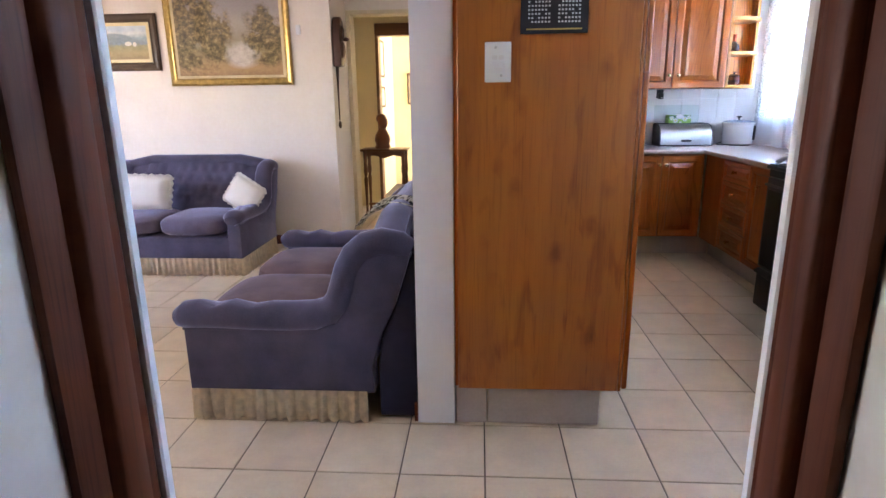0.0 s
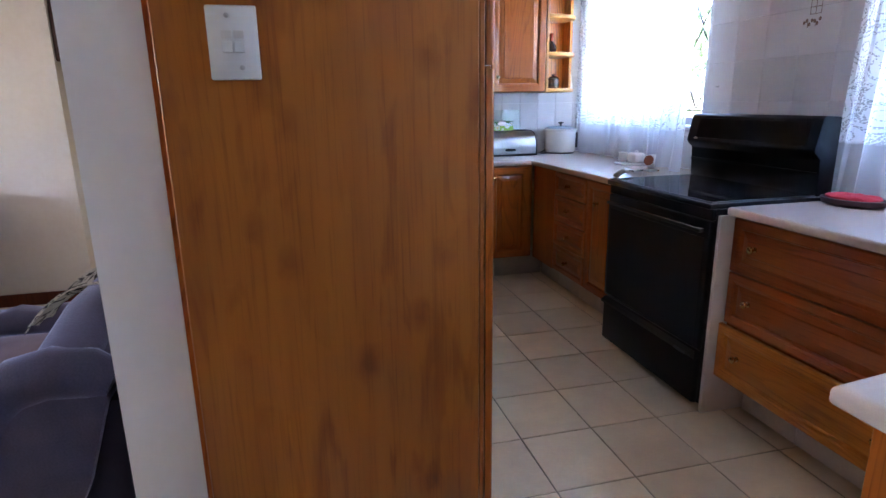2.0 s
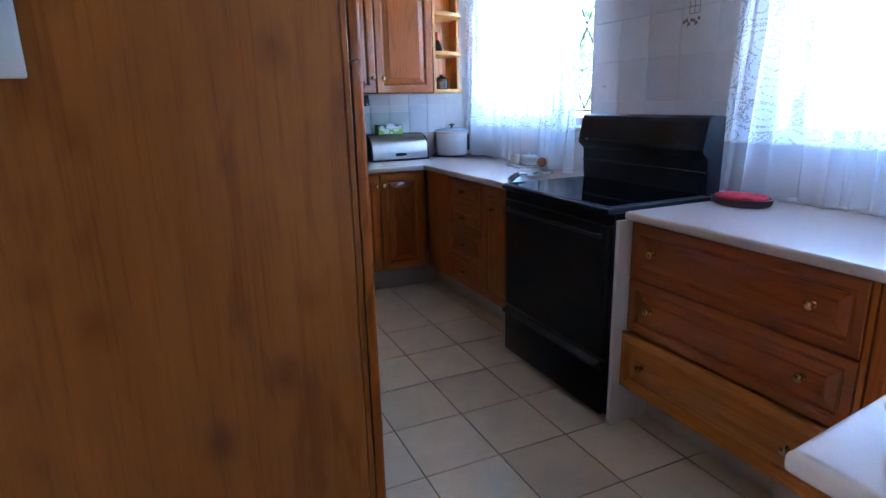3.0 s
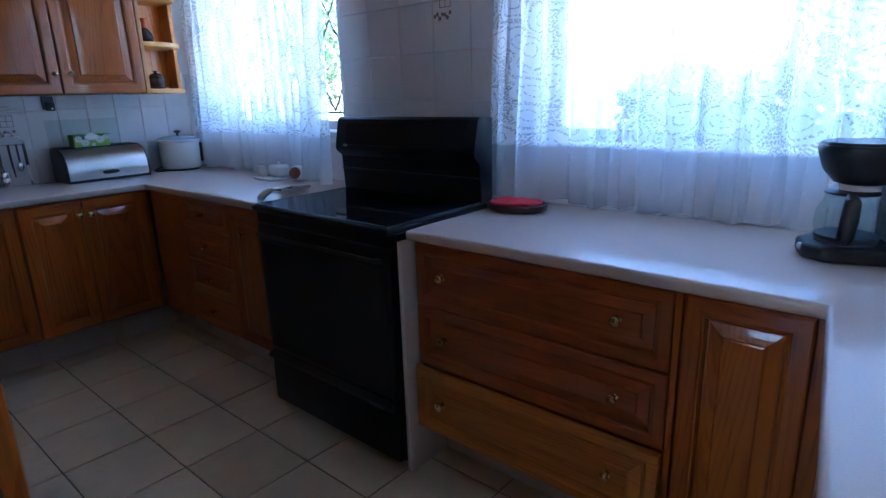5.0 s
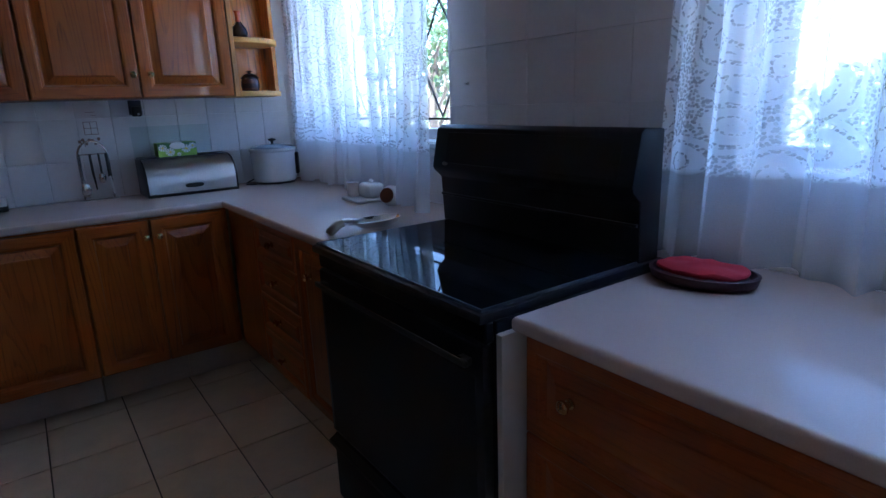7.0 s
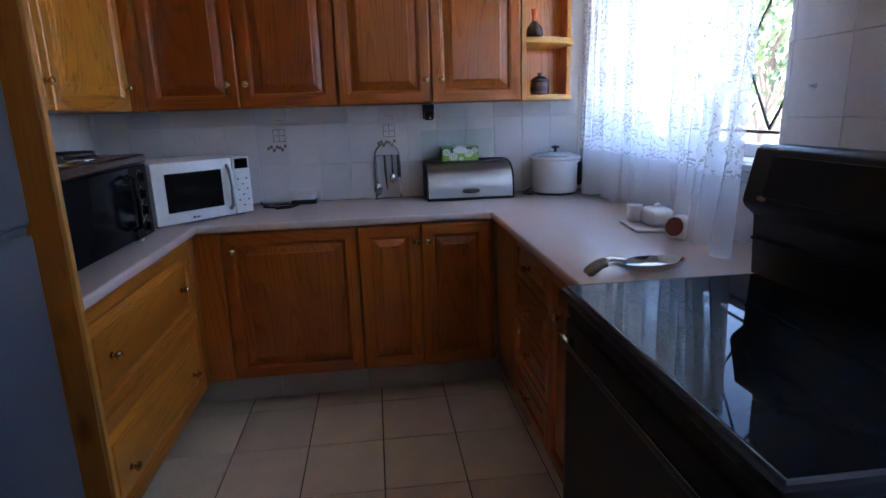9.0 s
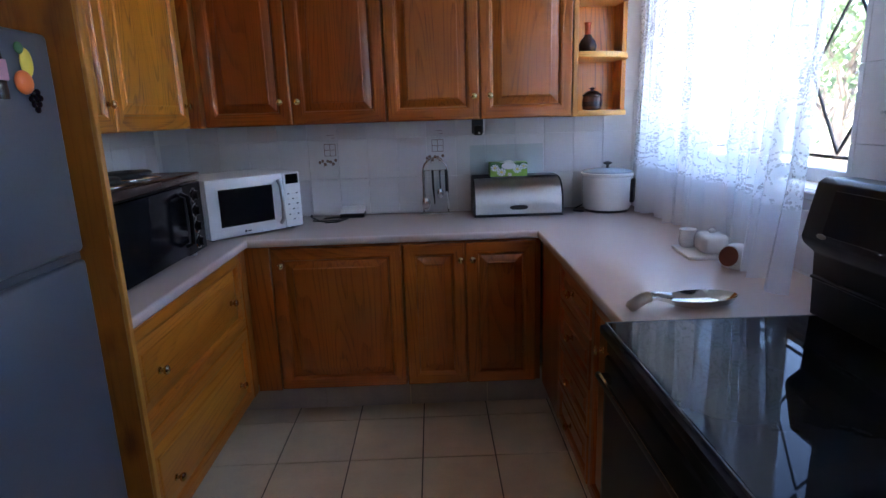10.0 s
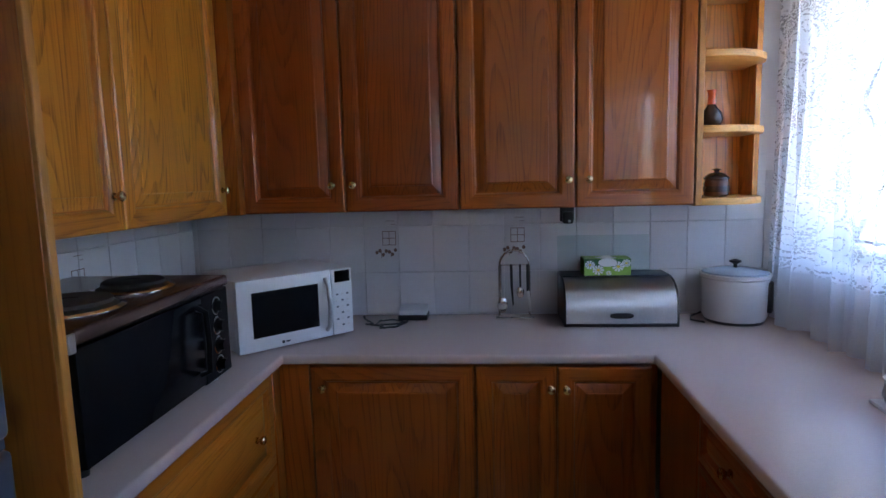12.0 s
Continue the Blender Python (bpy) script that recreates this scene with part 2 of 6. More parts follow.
def painting(name, kind):
    """A landscape in oils: sky, far trees, water and ground as soft dabs."""
    m, nt, p = nodes_of(name)
    tc = nt.nodes.new("ShaderNodeUVMap").outputs[0]
    sep = nt.nodes.new("ShaderNodeSeparateXYZ")
    nt.links.new(tc, sep.inputs[0])
    n1, n2, n3 = noise_of(nt, tc, 4.2, 6, 0.65), noise_of(nt, tc, 14, 5, 0.7), noise_of(nt, tc, 60, 3)
    add = nt.nodes.new("ShaderNodeMath")
    add.operation = "MULTIPLY_ADD"
    add.inputs[1].default_value = 0.22
    nt.links.new(n2, add.inputs[0])
    nt.links.new(sep.outputs["Y"], add.inputs[2])
    x, y = sep.outputs["X"], sep.outputs["Y"]

    def near(sock, at, width):
        d = nt.nodes.new("ShaderNodeMath")
        d.operation = "SUBTRACT"
        d.inputs[1].default_value = at
        nt.links.new(sock, d.inputs[0])
        a = nt.nodes.new("ShaderNodeMath")
        a.operation = "ABSOLUTE"
        nt.links.new(d.outputs[0], a.inputs[0])
        return ramp(nt, a.outputs[0], [(0.0, (1, 1, 1)), (width, (0, 0, 0))])

    if kind == "river":
        land = ramp(nt, add.outputs[0], [(0.0, (0.16, 0.085, 0.030)), (0.20, (0.42, 0.26, 0.11)), (0.34, (0.36, 0.25, 0.11)), (0.46, (0.26, 0.22, 0.11)), (0.60, (0.34, 0.29, 0.21)), (0.8, (0.40, 0.35, 0.31)), (1.0, (0.34, 0.30, 0.29))])

        water = mix(nt, 1.0, near(x, 0.84, 0.30), near(y, 0.27, 0.22), "MULTIPLY")
        col = mix(nt, ramp(nt, water, [(0.12, (0, 0, 0)), (0.4, (0.9, 0.9, 0.9))]), land, ramp(nt, n2, [(0.3, (0.46, 0.41, 0.37)), (0.7, (0.72, 0.67, 0.62))]))
        leaf = ramp(nt, n2, [(0.32, (0.030, 0.022, 0.010)), (0.46, (0.10, 0.075, 0.026)), (0.56, (0.24, 0.17, 0.06)), (0.68, (0.46, 0.34, 0.15))])
        for at, width, up, tall in ((0.48, 0.32, 0.56, 0.60), (0.12, 0.40, 0.62, 0.85), (1.16, 0.36, 0.52, 0.50)):
            m1 = mix(nt, 1.0, near(x, at, width), near(y, up, tall), "MULTIPLY")
            m1 = mix(nt, 1.0, m1, ramp(nt, n1, [(0.32, (0.1, 0.1, 0.1)), (0.62, (1.6, 1.6, 1.6))]), "MULTIPLY")
            col = mix(nt, ramp(nt, m1, [(0.12, (0, 0, 0)), (0.34, (0.86, 0.86, 0.86))]), col, leaf)
    else:
        land = ramp(nt, add.outputs[0], [(0.0, (0.20, 0.14, 0.07)), (0.3, (0.36, 0.28, 0.13)), (0.5, (0.30, 0.28, 0.15)), (0.58, (0.22, 0.27, 0.30)), (0.75, (0.28, 0.35, 0.42)), (0.9, (0.55, 0.58, 0.60)), (1.0, (0.45, 0.52, 0.60))])
        col = mix(nt, 0.45, land, n1, "OVERLAY")
        hill = mix(nt, 1.0, near(x, 0.35, 0.75), near(y, 0.62, 0.22), "MULTIPLY")
        col = mix(nt, ramp(nt, hill, [(0.18, (0, 0, 0)), (0.3, (0.8, 0.8, 0.8))]), col, ramp(nt, n2, [(0.3, (0.13, 0.18, 0.22)), (0.7, (0.26, 0.32, 0.36))]))
        for at, wide, up in ((0.80, 0.13, 0.47), (0.98, 0.07, 0.45)):
            house = mix(nt, 1.0, near(x, at, wide), near(y, up, 0.09), "MULTIPLY")
            col = mix(nt, ramp(nt, house, [(0.20, (0, 0, 0)), (0.26, (0.9, 0.9, 0.9))]), col, (0.66, 0.62, 0.55))
    col = mix(nt, 0.2, col, n3, "OVERLAY")
    nt.links.new(col, p.inputs["Base Color"])
    p.inputs["Roughness"].default_value = 0.5
    bump(nt, p, n2, 0.3, 0.002)
    return m


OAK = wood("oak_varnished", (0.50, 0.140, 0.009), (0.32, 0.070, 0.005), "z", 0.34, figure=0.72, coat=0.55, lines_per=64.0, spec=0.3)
# darker copy of OAK: shade on doors away from the window, as colour
OAK_SHADED = wood("oak_varnished_shaded", (0.42, 0.100, 0.008), (0.26, 0.050, 0.004), "z", 0.32, figure=0.6, coat=0.6, lines_per=64.0, spec=0.3)
# lighter copy of OAK: window light put into the colour
OAK_LIT = wood("oak_lit", (0.84, 0.36, 0.032), (0.64, 0.225, 0.015), "z", 0.34, figure=0.95, coat=0.6, lines_per=64.0)
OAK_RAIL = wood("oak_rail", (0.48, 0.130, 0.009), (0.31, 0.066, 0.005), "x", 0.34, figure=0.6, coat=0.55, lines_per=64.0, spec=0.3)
# rails with that shade in their colour too
OAK_SHADED_RAIL = wood("oak_rail_shaded", (0.40, 0.094, 0.008), (0.25, 0.048, 0.004), "x", 0.32, figure=0.5, coat=0.6, lines_per=64.0, spec=0.3)
# its rails, lightened the same way
OAK_LIT_RAIL = wood("oak_rail_lit", (0.74, 0.285, 0.024), (0.56, 0.180, 0.012), "x", 0.34, figure=0.8, coat=0.6, lines_per=64.0)
# drawer oak, a little darker than OAK for the shaded near fronts
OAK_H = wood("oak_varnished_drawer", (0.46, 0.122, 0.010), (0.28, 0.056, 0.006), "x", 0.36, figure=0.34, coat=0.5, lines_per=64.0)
# left drawers: window light put into colour; near bottom drawer: paler wood
OAK_LIT_PALE_H = wood("oak_drawer_lit_pale", (0.64, 0.235, 0.018), (0.46, 0.140, 0.010), "x", 0.36, figure=0.5, coat=0.5, lines_per=64.0)
OAK_PANEL = wood("oak_veneer", (0.50, 0.172, 0.015), (0.36, 0.102, 0.009), "z", 0.42, scale=1.5, figure=0.16, coat=0.12, lines_per=34.0, knots=0.8)
OAK_EDGE = wood("oak_lipping", (0.70, 0.34, 0.065), (0.54, 0.22, 0.034), "z", 0.4)
OAK_SHELF = wood("oak_shelf", (0.78, 0.42, 0.085), (0.62, 0.28, 0.045), "x", 0.4)
FRAME_WOOD = wood("dark_stained_meranti", (0.19, 0.046, 0.014), (0.08, 0.018, 0.007), "z", 0.5, coat=0.0, spec=0.25)
CONSOLE_WOOD = wood("console_wood", (0.22, 0.10, 0.04), (0.12, 0.05, 0.02), "x", 0.35)
BUST_WOOD = wood("carved_dark_wood", (0.26, 0.095, 0.048), (0.13, 0.045, 0.025), "z", 0.3)
CARVING_WOOD = wood("carving_wood", (0.10, 0.038, 0.022), (0.05, 0.02, 0.012), "z", 0.4)
PLASTER = plain("white_plaster", (0.78, 0.71, 0.63), 0.75, var=0.05, scale=2.5, fine=40, relief=0.25)
PLASTER_COOL = plain("white_plaster_pier", (0.84, 0.86, 0.90), 0.6, var=0.05, scale=2.5, fine=40, relief=0.25)
YELLOW_WALL = plain("yellow_plaster", (0.84, 0.74, 0.48), 0.7, var=0.05, scale=2.5, relief=0.2)
CREAM = plain("cream_door_paint", (0.72, 0.62, 0.42), 0.5, var=0.06, relief=0.1)
CEILING = plain("ceiling_paint", (0.80, 0.79, 0.77), 0.8, var=0.04, scale=2, relief=0.15)
GROUT = plain("floor_grout", (0.12, 0.095, 0.075), 0.9, var=0.2, relief=0.3)
WALL_GROUT = plain("wall_grout", (0.80, 0.79, 0.78), 0.85, var=0.06, relief=0.2)
FLOOR_TILE = tile_mat("cream_floor_tile", (0.71, 0.58, 0.405), 0.28, 0.08, 7)
WALL_TILE = tile_mat("pale_wall_tile", (0.74, 0.72, 0.72), 0.18, 0.04, 5)
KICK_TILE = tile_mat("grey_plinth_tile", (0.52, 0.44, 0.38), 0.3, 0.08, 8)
WORKTOP = plain("speckled_worktop", (0.60, 0.50, 0.46), 0.19, var=0.025, scale=2.5, fine=420, relief=0.02)
BLACK_ENAMEL = plain("black_enamel", (0.016, 0.016, 0.020), 0.36, var=0.2, relief=0.04, spec=0.13)
OVEN_BLACK = plain("black_oven_enamel", (0.010, 0.008, 0.008), 0.3, var=0.2, relief=0.03, spec=0.07)
BLACK_GLASS = plain("black_glass_hob", (0.010, 0.010, 0.012), 0.025, var=0.2, relief=0.0, spec=0.05)
DARK_GLASS = plain("dark_oven_glass", (0.010, 0.009, 0.010), 0.16, var=0.2, relief=0.0, spec=0.05)
BLACK_PLASTIC = plain("black_plastic", (0.018, 0.018, 0.02), 0.42, relief=0.1)
WHITE_PLASTIC = plain("white_plastic", (0.78, 0.78, 0.78), 0.35, var=0.04, relief=0.04)
WHITE_BOARD = plain("white_melamine", (0.74, 0.72, 0.70), 0.5, var=0.06, relief=0.05)
WHITE_ENAMEL = plain("white_ceramic", (0.78, 0.77, 0.75), 0.18, var=0.04, relief=0.0)
STEEL = plain("brushed_steel", (0.56, 0.56, 0.56), 0.33, 1.0, var=0.1, fine=140, relief=0.05)
# metal of the stove badge; also the brown reflection on the spoon rest
WARM_METAL = plain("warm_metal", (0.34, 0.30, 0.25), 0.35, 0.8, var=0.15, relief=0.05)
CHROME = plain("chrome", (0.62, 0.62, 0.61), 0.12, 1.0, var=0.05, relief=0.0)
BRASS = plain("polished_brass", (0.60, 0.43, 0.21), 0.24, 1.0, var=0.12, relief=0.0)
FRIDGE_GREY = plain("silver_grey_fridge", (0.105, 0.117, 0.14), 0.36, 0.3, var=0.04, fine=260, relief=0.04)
DARK_TRIM = plain("dark_grey_trim", (0.05, 0.055, 0.065), 0.5)
BROWN_GLAZE = plain("brown_stoneware", (0.10, 0.035, 0.018), 0.22, var=0.35, scale=30, relief=0.05)
DARK_GLAZE = plain("dark_stoneware", (0.045, 0.022, 0.015), 0.25, var=0.4, scale=30, relief=0.05)
ORANGE_GLAZE = plain("orange_glaze", (0.55, 0.09, 0.02), 0.25, var=0.25, scale=40, relief=0.0)
RED_CLOTH = plain("red_cloth", (0.55, 0.03, 0.05), 0.85, var=0.2, fine=200, relief=0.4)
MAROON = plain("dark_red_dish", (0.045, 0.012, 0.014), 0.5, var=0.2)
VELVET = velvet("slate_blue_velvet", (0.086, 0.078, 0.120), 1.0)
VELVET_SEAT = velvet("worn_mauve_velvet", (0.170, 0.118, 0.118), 0.25)
VELVET_SLATE = velvet("slate_seat_velvet", (0.135, 0.120, 0.175), 0.5)
FRINGE = plain("cream_fringe", (0.84, 0.70, 0.48), 0.9, var=0.2, scale=30, fine=220, relief=0.6)
CUSHION = plain("white_cotton", (0.80, 0.77, 0.70), 0.9, var=0.06, fine=160, relief=0.5)
GILT = plain("gilt_frame", (0.55, 0.38, 0.12), 0.35, 0.75, var=0.3, scale=25, relief=0.2)
GILT_PALE = plain("pale_gilt_mount", (0.62, 0.52, 0.30), 0.5, 0.3, var=0.2, relief=0.2)
DARK_FRAME = plain("dark_picture_frame", (0.07, 0.04, 0.02), 0.4, var=0.2)
RIVER_PAINT, FARM_PAINT = painting("river_landscape", "river"), painting("farm_landscape", "farm")
GLASS = glass("window_glass")
CLEAR = glass("clear_glass", (0.86, 0.93, 0.92))
BOARD_GLASS = glass("board_glass", (0.90, 0.945, 0.94), 0.012)
LACE, LACE_THIN = lace("lace_net", 0.82, 0.34, 0.34), lace("fine_lace_net", 0.76, 0.52, 0.30)
# near black for the shade between sofa back and pier
GAP_SHADE = plain("sofa_gap_shade", (0.034, 0.031, 0.050), 0.95, var=0.2, fine=200, relief=0.3, spec=0.1)
WINDOW_PAINT = plain("window_frame_paint", (0.55, 0.55, 0.56), 0.45, relief=0.05)
IRON = plain("black_iron", (0.025, 0.022, 0.02), 0.5)
TOWEL_GREY = plain("grey_towel", (0.36, 0.33, 0.30), 0.95, var=0.2, scale=20, fine=240, relief=0.9)
TOWEL_BLUE = plain("blue_grey_towel", (0.31, 0.34, 0.41), 0.95, var=0.2, scale=20, fine=240, relief=0.9)
LEAF = plain("leaf_green", (0.055, 0.095, 0.022), 0.55, var=0.4, scale=2, relief=0.0)
BARK = plain("bark", (0.13, 0.10, 0.07), 0.9, var=0.3, scale=20, relief=0.6)
PAVING = plain("pale_paving", (0.62, 0.58, 0.52), 0.9, var=0.15, scale=3, relief=0.3)
GRASS = plain("dry_lawn", (0.20, 0.20, 0.08), 0.95, var=0.35, scale=1.5, fine=50, relief=0.6)
PAPER_BLACK = plain("black_calendar_card", (0.012, 0.012, 0.016), 0.5)
INK_WHITE = plain("white_print", (0.60, 0.60, 0.62), 0.7, relief=0)
INK_GOLD = plain("gold_print", (0.50, 0.34, 0.08), 0.6, relief=0)
INK_BROWN = plain("brown_tile_print", (0.20, 0.12, 0.09), 0.35, relief=0)
LIME = plain("lime_print", (0.28, 0.48, 0.06), 0.5, relief=0)
DEEP_GREEN = plain("deep_green_print", (0.05, 0.16, 0.05), 0.5, relief=0)
YELLOW = plain("yellow_plastic", (0.75, 0.60, 0.06), 0.35, relief=0)
ORANGE = plain("orange_plastic", (0.80, 0.17, 0.03), 0.35, relief=0)
PINK = plain("pink_label", (0.62, 0.30, 0.38), 0.5, relief=0)
COLA = plain("dark_bottle", (0.02, 0.012, 0.018), 0.25, relief=0)

# ---- builders ----


def box(x0, y0, z0, x1, y1, z1, bevel=0.0, seg=1):
    bm = bmesh.new()
    bmesh.ops.create_cube(bm, size=1.0)
    bmesh.ops.scale(bm, vec=(x1 - x0, y1 - y0, z1 - z0), verts=bm.verts)
    bmesh.ops.translate(bm, vec=((x0 + x1) / 2, (y0 + y1) / 2, (z0 + z1) / 2), verts=bm.verts)
    if bevel:
        bmesh.ops.bevel(bm, geom=bm.edges[:], offset=bevel, segments=seg, profile=0.5, affect="EDGES")
    return bm


def prism(points, a0, a1, axis="z", bevel=0.0, seg=2):
    """A flat outline pushed along an axis. Outline pairs are the two other axes in x, y, z order."""
    bm = bmesh.new()
    put = {"z": lambda p, a: (p[0], p[1], a), "y": lambda p, a: (p[0], a, p[1]), "x": lambda p, a: (a, p[0], p[1])}[axis]
    lo, hi = [bm.verts.new(put(p, a0)) for p in points], [bm.verts.new(put(p, a1)) for p in points]
    n = len(points)
    for i in range(n):
        bm.faces.new((lo[i], lo[(i + 1) % n], hi[(i + 1) % n], hi[i]))
    bm.faces.new(lo[::-1])
    bm.faces.new(hi)
    bmesh.ops.recalc_face_normals(bm, faces=bm.faces)
    if bevel:
        bmesh.ops.bevel(bm, geom=[e for e in bm.edges if e.calc_face_angle(0) > 0.5], offset=bevel, segments=seg, profile=0.5, affect="EDGES")
    return bm


def lathe(profile, segs=24, squash=(1, 1), centre=(0, 0, 0)):
    bm = bmesh.new()
    rings = []
    for r, z in profile:
        rings.append([bm.verts.new((centre[0] + max(r, 1e-4) * squash[0] * math.cos(2 * math.pi * i / segs), centre[1] + max(r, 1e-4) * squash[1] * math.sin(2 * math.pi * i / segs), centre[2] + z)) for i in range(segs)])
    for a, b in zip(rings, rings[1:]):
        for i in range(segs):
            bm.faces.new((a[i], a[(i + 1) % segs], b[(i + 1) % segs], b[i]))
    bm.faces.new(rings[0][::-1])
    bm.faces.new(rings[-1])
    bmesh.ops.recalc_face_normals(bm, faces=bm.faces)
    return bm


def tube(path, r, segs=8, flat=1.0):
    """A round bar along a line of points; r one radius or one a point."""
    bm = bmesh.new()
    pts = [Vector(p) for p in path]
    rs = r if isinstance(r, (list, tuple)) else [r] * len(pts)
    rings, up = [], None
    for i, p in enumerate(pts):
        d = (pts[min(i + 1, len(pts) - 1)] - pts[max(i - 1, 0)]).normalized()
        if up is None:
            up = Vector((0, 0, 1)) if abs(d.z) < 0.9 else Vector((1, 0, 0))
        side = d.cross(up).normalized()
        up = side.cross(d).normalized()
        rings.append([bm.verts.new(p + side * math.cos(2 * math.pi * k / segs) * rs[i] * flat + up * math.sin(2 * math.pi * k / segs) * rs[i]) for k in range(segs)])
    for a, b in zip(rings, rings[1:]):
        for i in range(segs):
            bm.faces.new((a[i], a[(i + 1) % segs], b[(i + 1) % segs], b[i]))
    bm.faces.new(rings[0][::-1])
    bm.faces.new(rings[-1])
    bmesh.ops.recalc_face_normals(bm, faces=bm.faces)
    return bm


def blob(cx, cy, cz, rx, ry, rz, power=2.0, u=20, v=12):
    """A rounded body; a higher power makes it boxier."""
    bm = bmesh.new()
    bmesh.ops.create_uvsphere(bm, u_segments=u, v_segments=v, radius=1.0)
    for w in bm.verts:
        k = sum(abs(c) ** power for c in w.co) ** (-1 / power)
        w.co = Vector((cx + w.co.x * k * rx, cy + w.co.y * k * ry, cz + w.co.z * k * rz))
    return bm


def joined(*parts):
    out = bmesh.new()
    for b in parts:
        tmp = bpy.data.meshes.new("tmp")
        b.to_mesh(tmp)
        out.from_mesh(tmp)
        bpy.data.meshes.remove(tmp)
        b.free()
    return out


def mesh_of(name, bm, material, smooth=True):
    me = bpy.data.meshes.new(name)
    bm.to_mesh(me)
    bm.free()
    me.materials.append(material)
    if smooth:
        me.polygons.foreach_set("use_smooth", [True] * len(me.polygons))
        me.set_sharp_from_angle(angle=radians(38))
    return me


def part(name, bm, material, parent, label="", m=None, smooth=True):
    """One mesh under a thing or under a part."""
    ob = new(name, mesh_of(name, bm, material, smooth) if isinstance(bm, bmesh.types.BMesh) else bm)
    ob.parent = parent
    if m is not None:
        ob.matrix_basis = m
    return tagged(ob, label)


def thing(name, label, category, m=None, group="", kind=""):
    ob = new(name)
    ob.empty_display_size = 0.05
    if m is not None:
        ob.matrix_basis = m
    return tagged(ob, label, category, group, kind)


def solid(name, bm, material, label, category, m=None, group="", kind="", smooth=True):
    """A thing of one mesh."""
    ob = new(name, mesh_of(name, bm, material, smooth))
    if m is not None:
        ob.matrix_basis = m
    return tagged(ob, label, category, group, kind)


def structure(name, bm, material, label, category):
    return solid(name, bm, material, label, category, kind="structure", smooth=False)


def rings(rects):
    """Nested rectangles (x0, z0, x1, z1, y) joined edge to edge, the last one closed."""
    bm = bmesh.new()
    loops = [[bm.verts.new(p) for p in ((a, y, b), (c, y, b), (c, y, d), (a, y, d))] for a, b, c, d, y in rects]
    for p, q in zip(loops, loops[1:]):
        for i in range(4):
            bm.faces.new((p[i], p[(i + 1) % 4], q[(i + 1) % 4], q[i]))
    bm.faces.new(loops[-1])
    bmesh.ops.recalc_face_normals(bm, faces=bm.faces)
    return bm


def inset(w, h, d, y):
    return (d, d, w - d, h - d, y)


def door_frame_mesh(w, h, t=0.02, f=0.055):
    """Stiles and rails, closed at the back, with a moulded inner edge; front at y 0, looking to -y."""
    out = rings([inset(w, h, 0.06, t), inset(w, h, 0, t), inset(w, h, 0, 0.006), inset(w, h, 0.0018, 0.0018), inset(w, h, 0.006, 0), inset(w, h, f - 0.010, 0), inset(w, h, f - 0.006, 0.002), inset(w, h, f - 0.002, 0.0025), inset(w, h, f + 0.001, 0.007), inset(w, h, f + 0.004, 0.013), inset(w, h, f + 0.010, 0.0135)])
    out.faces.ensure_lookup_table()
    for k, face in enumerate(out.faces[:-1]):
        face.material_index = 1 if k % 2 == 0 else 0
    return out


def door_panel_mesh(w, h, f=0.055):
    s = min(0.03, (min(w, h) - 2 * f) * 0.2)
    return rings([inset(w, h, f + 0.008, 0.016), inset(w, h, f + 0.008, 0.0125), inset(w, h, f + 0.008 + s * 0.5, 0.0085), inset(w, h, f + 0.008 + s, 0.0055), inset(w, h, f + 0.0095 + s, 0.0025), inset(w, h, f + 0.014 + s, 0.0015)])


def knob_mesh(r=0.014):
    """A small turned knob on a foot plate, its axis along -y."""
    bm = lathe([(0.011, 0), (0.011, 0.003), (0.006, 0.005), (0.0055, 0.012), (0.011, 0.016), (r, 0.021), (r, 0.025), (r * 0.75, 0.029), (0.001, 0.031)], 14)
    bmesh.ops.rotate(bm, verts=bm.verts, cent=(0, 0, 0), matrix=Matrix.Rotation(radians(90), 3, "X"))
    return bm


KNOB = mesh_of("knob", knob_mesh(), BRASS)


def door_leaf(name, parent, w, h, m, knobs, material=None, f=0.055, label=""):
    """A raised-panel door or drawer front with its panel and knobs, placed by m."""
    material = material or OAK
    d = part(name, door_frame_mesh(w, h, f=f), material, parent, label, m, False)
    d.data.materials.append({OAK: OAK_RAIL, OAK_SHADED: OAK_SHADED_RAIL, OAK_LIT: OAK_LIT_RAIL}.get(material, material))
    part("raised_panel", door_panel_mesh(w, h, f), material, d, smooth=False)
    for x, z in knobs:
        part("knob", KNOB, BRASS, d, "small turned brass knob", Matrix.Translation((x, 0, z)))
    return d


FACE_S = lambda x, y, z: pose(x, y, z)            # looks to -y, runs to +x
FACE_E = lambda x, y, z: pose(x, y, z, 0, 0, 90)  # looks to +x, runs to +y
FACE_W = lambda x, y, z: pose(x, y, z, 0, 0, -90)  # looks to -x, runs to -y

# ---- setting ----
XL, XR, YB, YN = 0.06, 2.60, 5.10, 0.49   # kitchen: pier face, window wall, back wall, doorway wall
XW, YP, CEIL = -5.30, 4.98, 2.62           # living room: far side, picture wall, ceiling height


def wall_y(name, y0, y1, x0, x1, holes, material, label, z1=CEIL):
    """A wall along x with openings (x0, x1, z0, z1) through it."""
    bits, x = [], x0
    for a, b, lo, hi in sorted(holes):
        bits.append(box(x, y0, 0, a, y1, z1))
        if lo > 0:
            bits.append(box(a, y0, 0, b, y1, lo))
        bits.append(box(a, y0, hi, b, y1, z1))
        x = b
    bits.append(box(x, y0, 0, x1, y1, z1))
    return structure(name, joined(*bits), material, label, "wall")


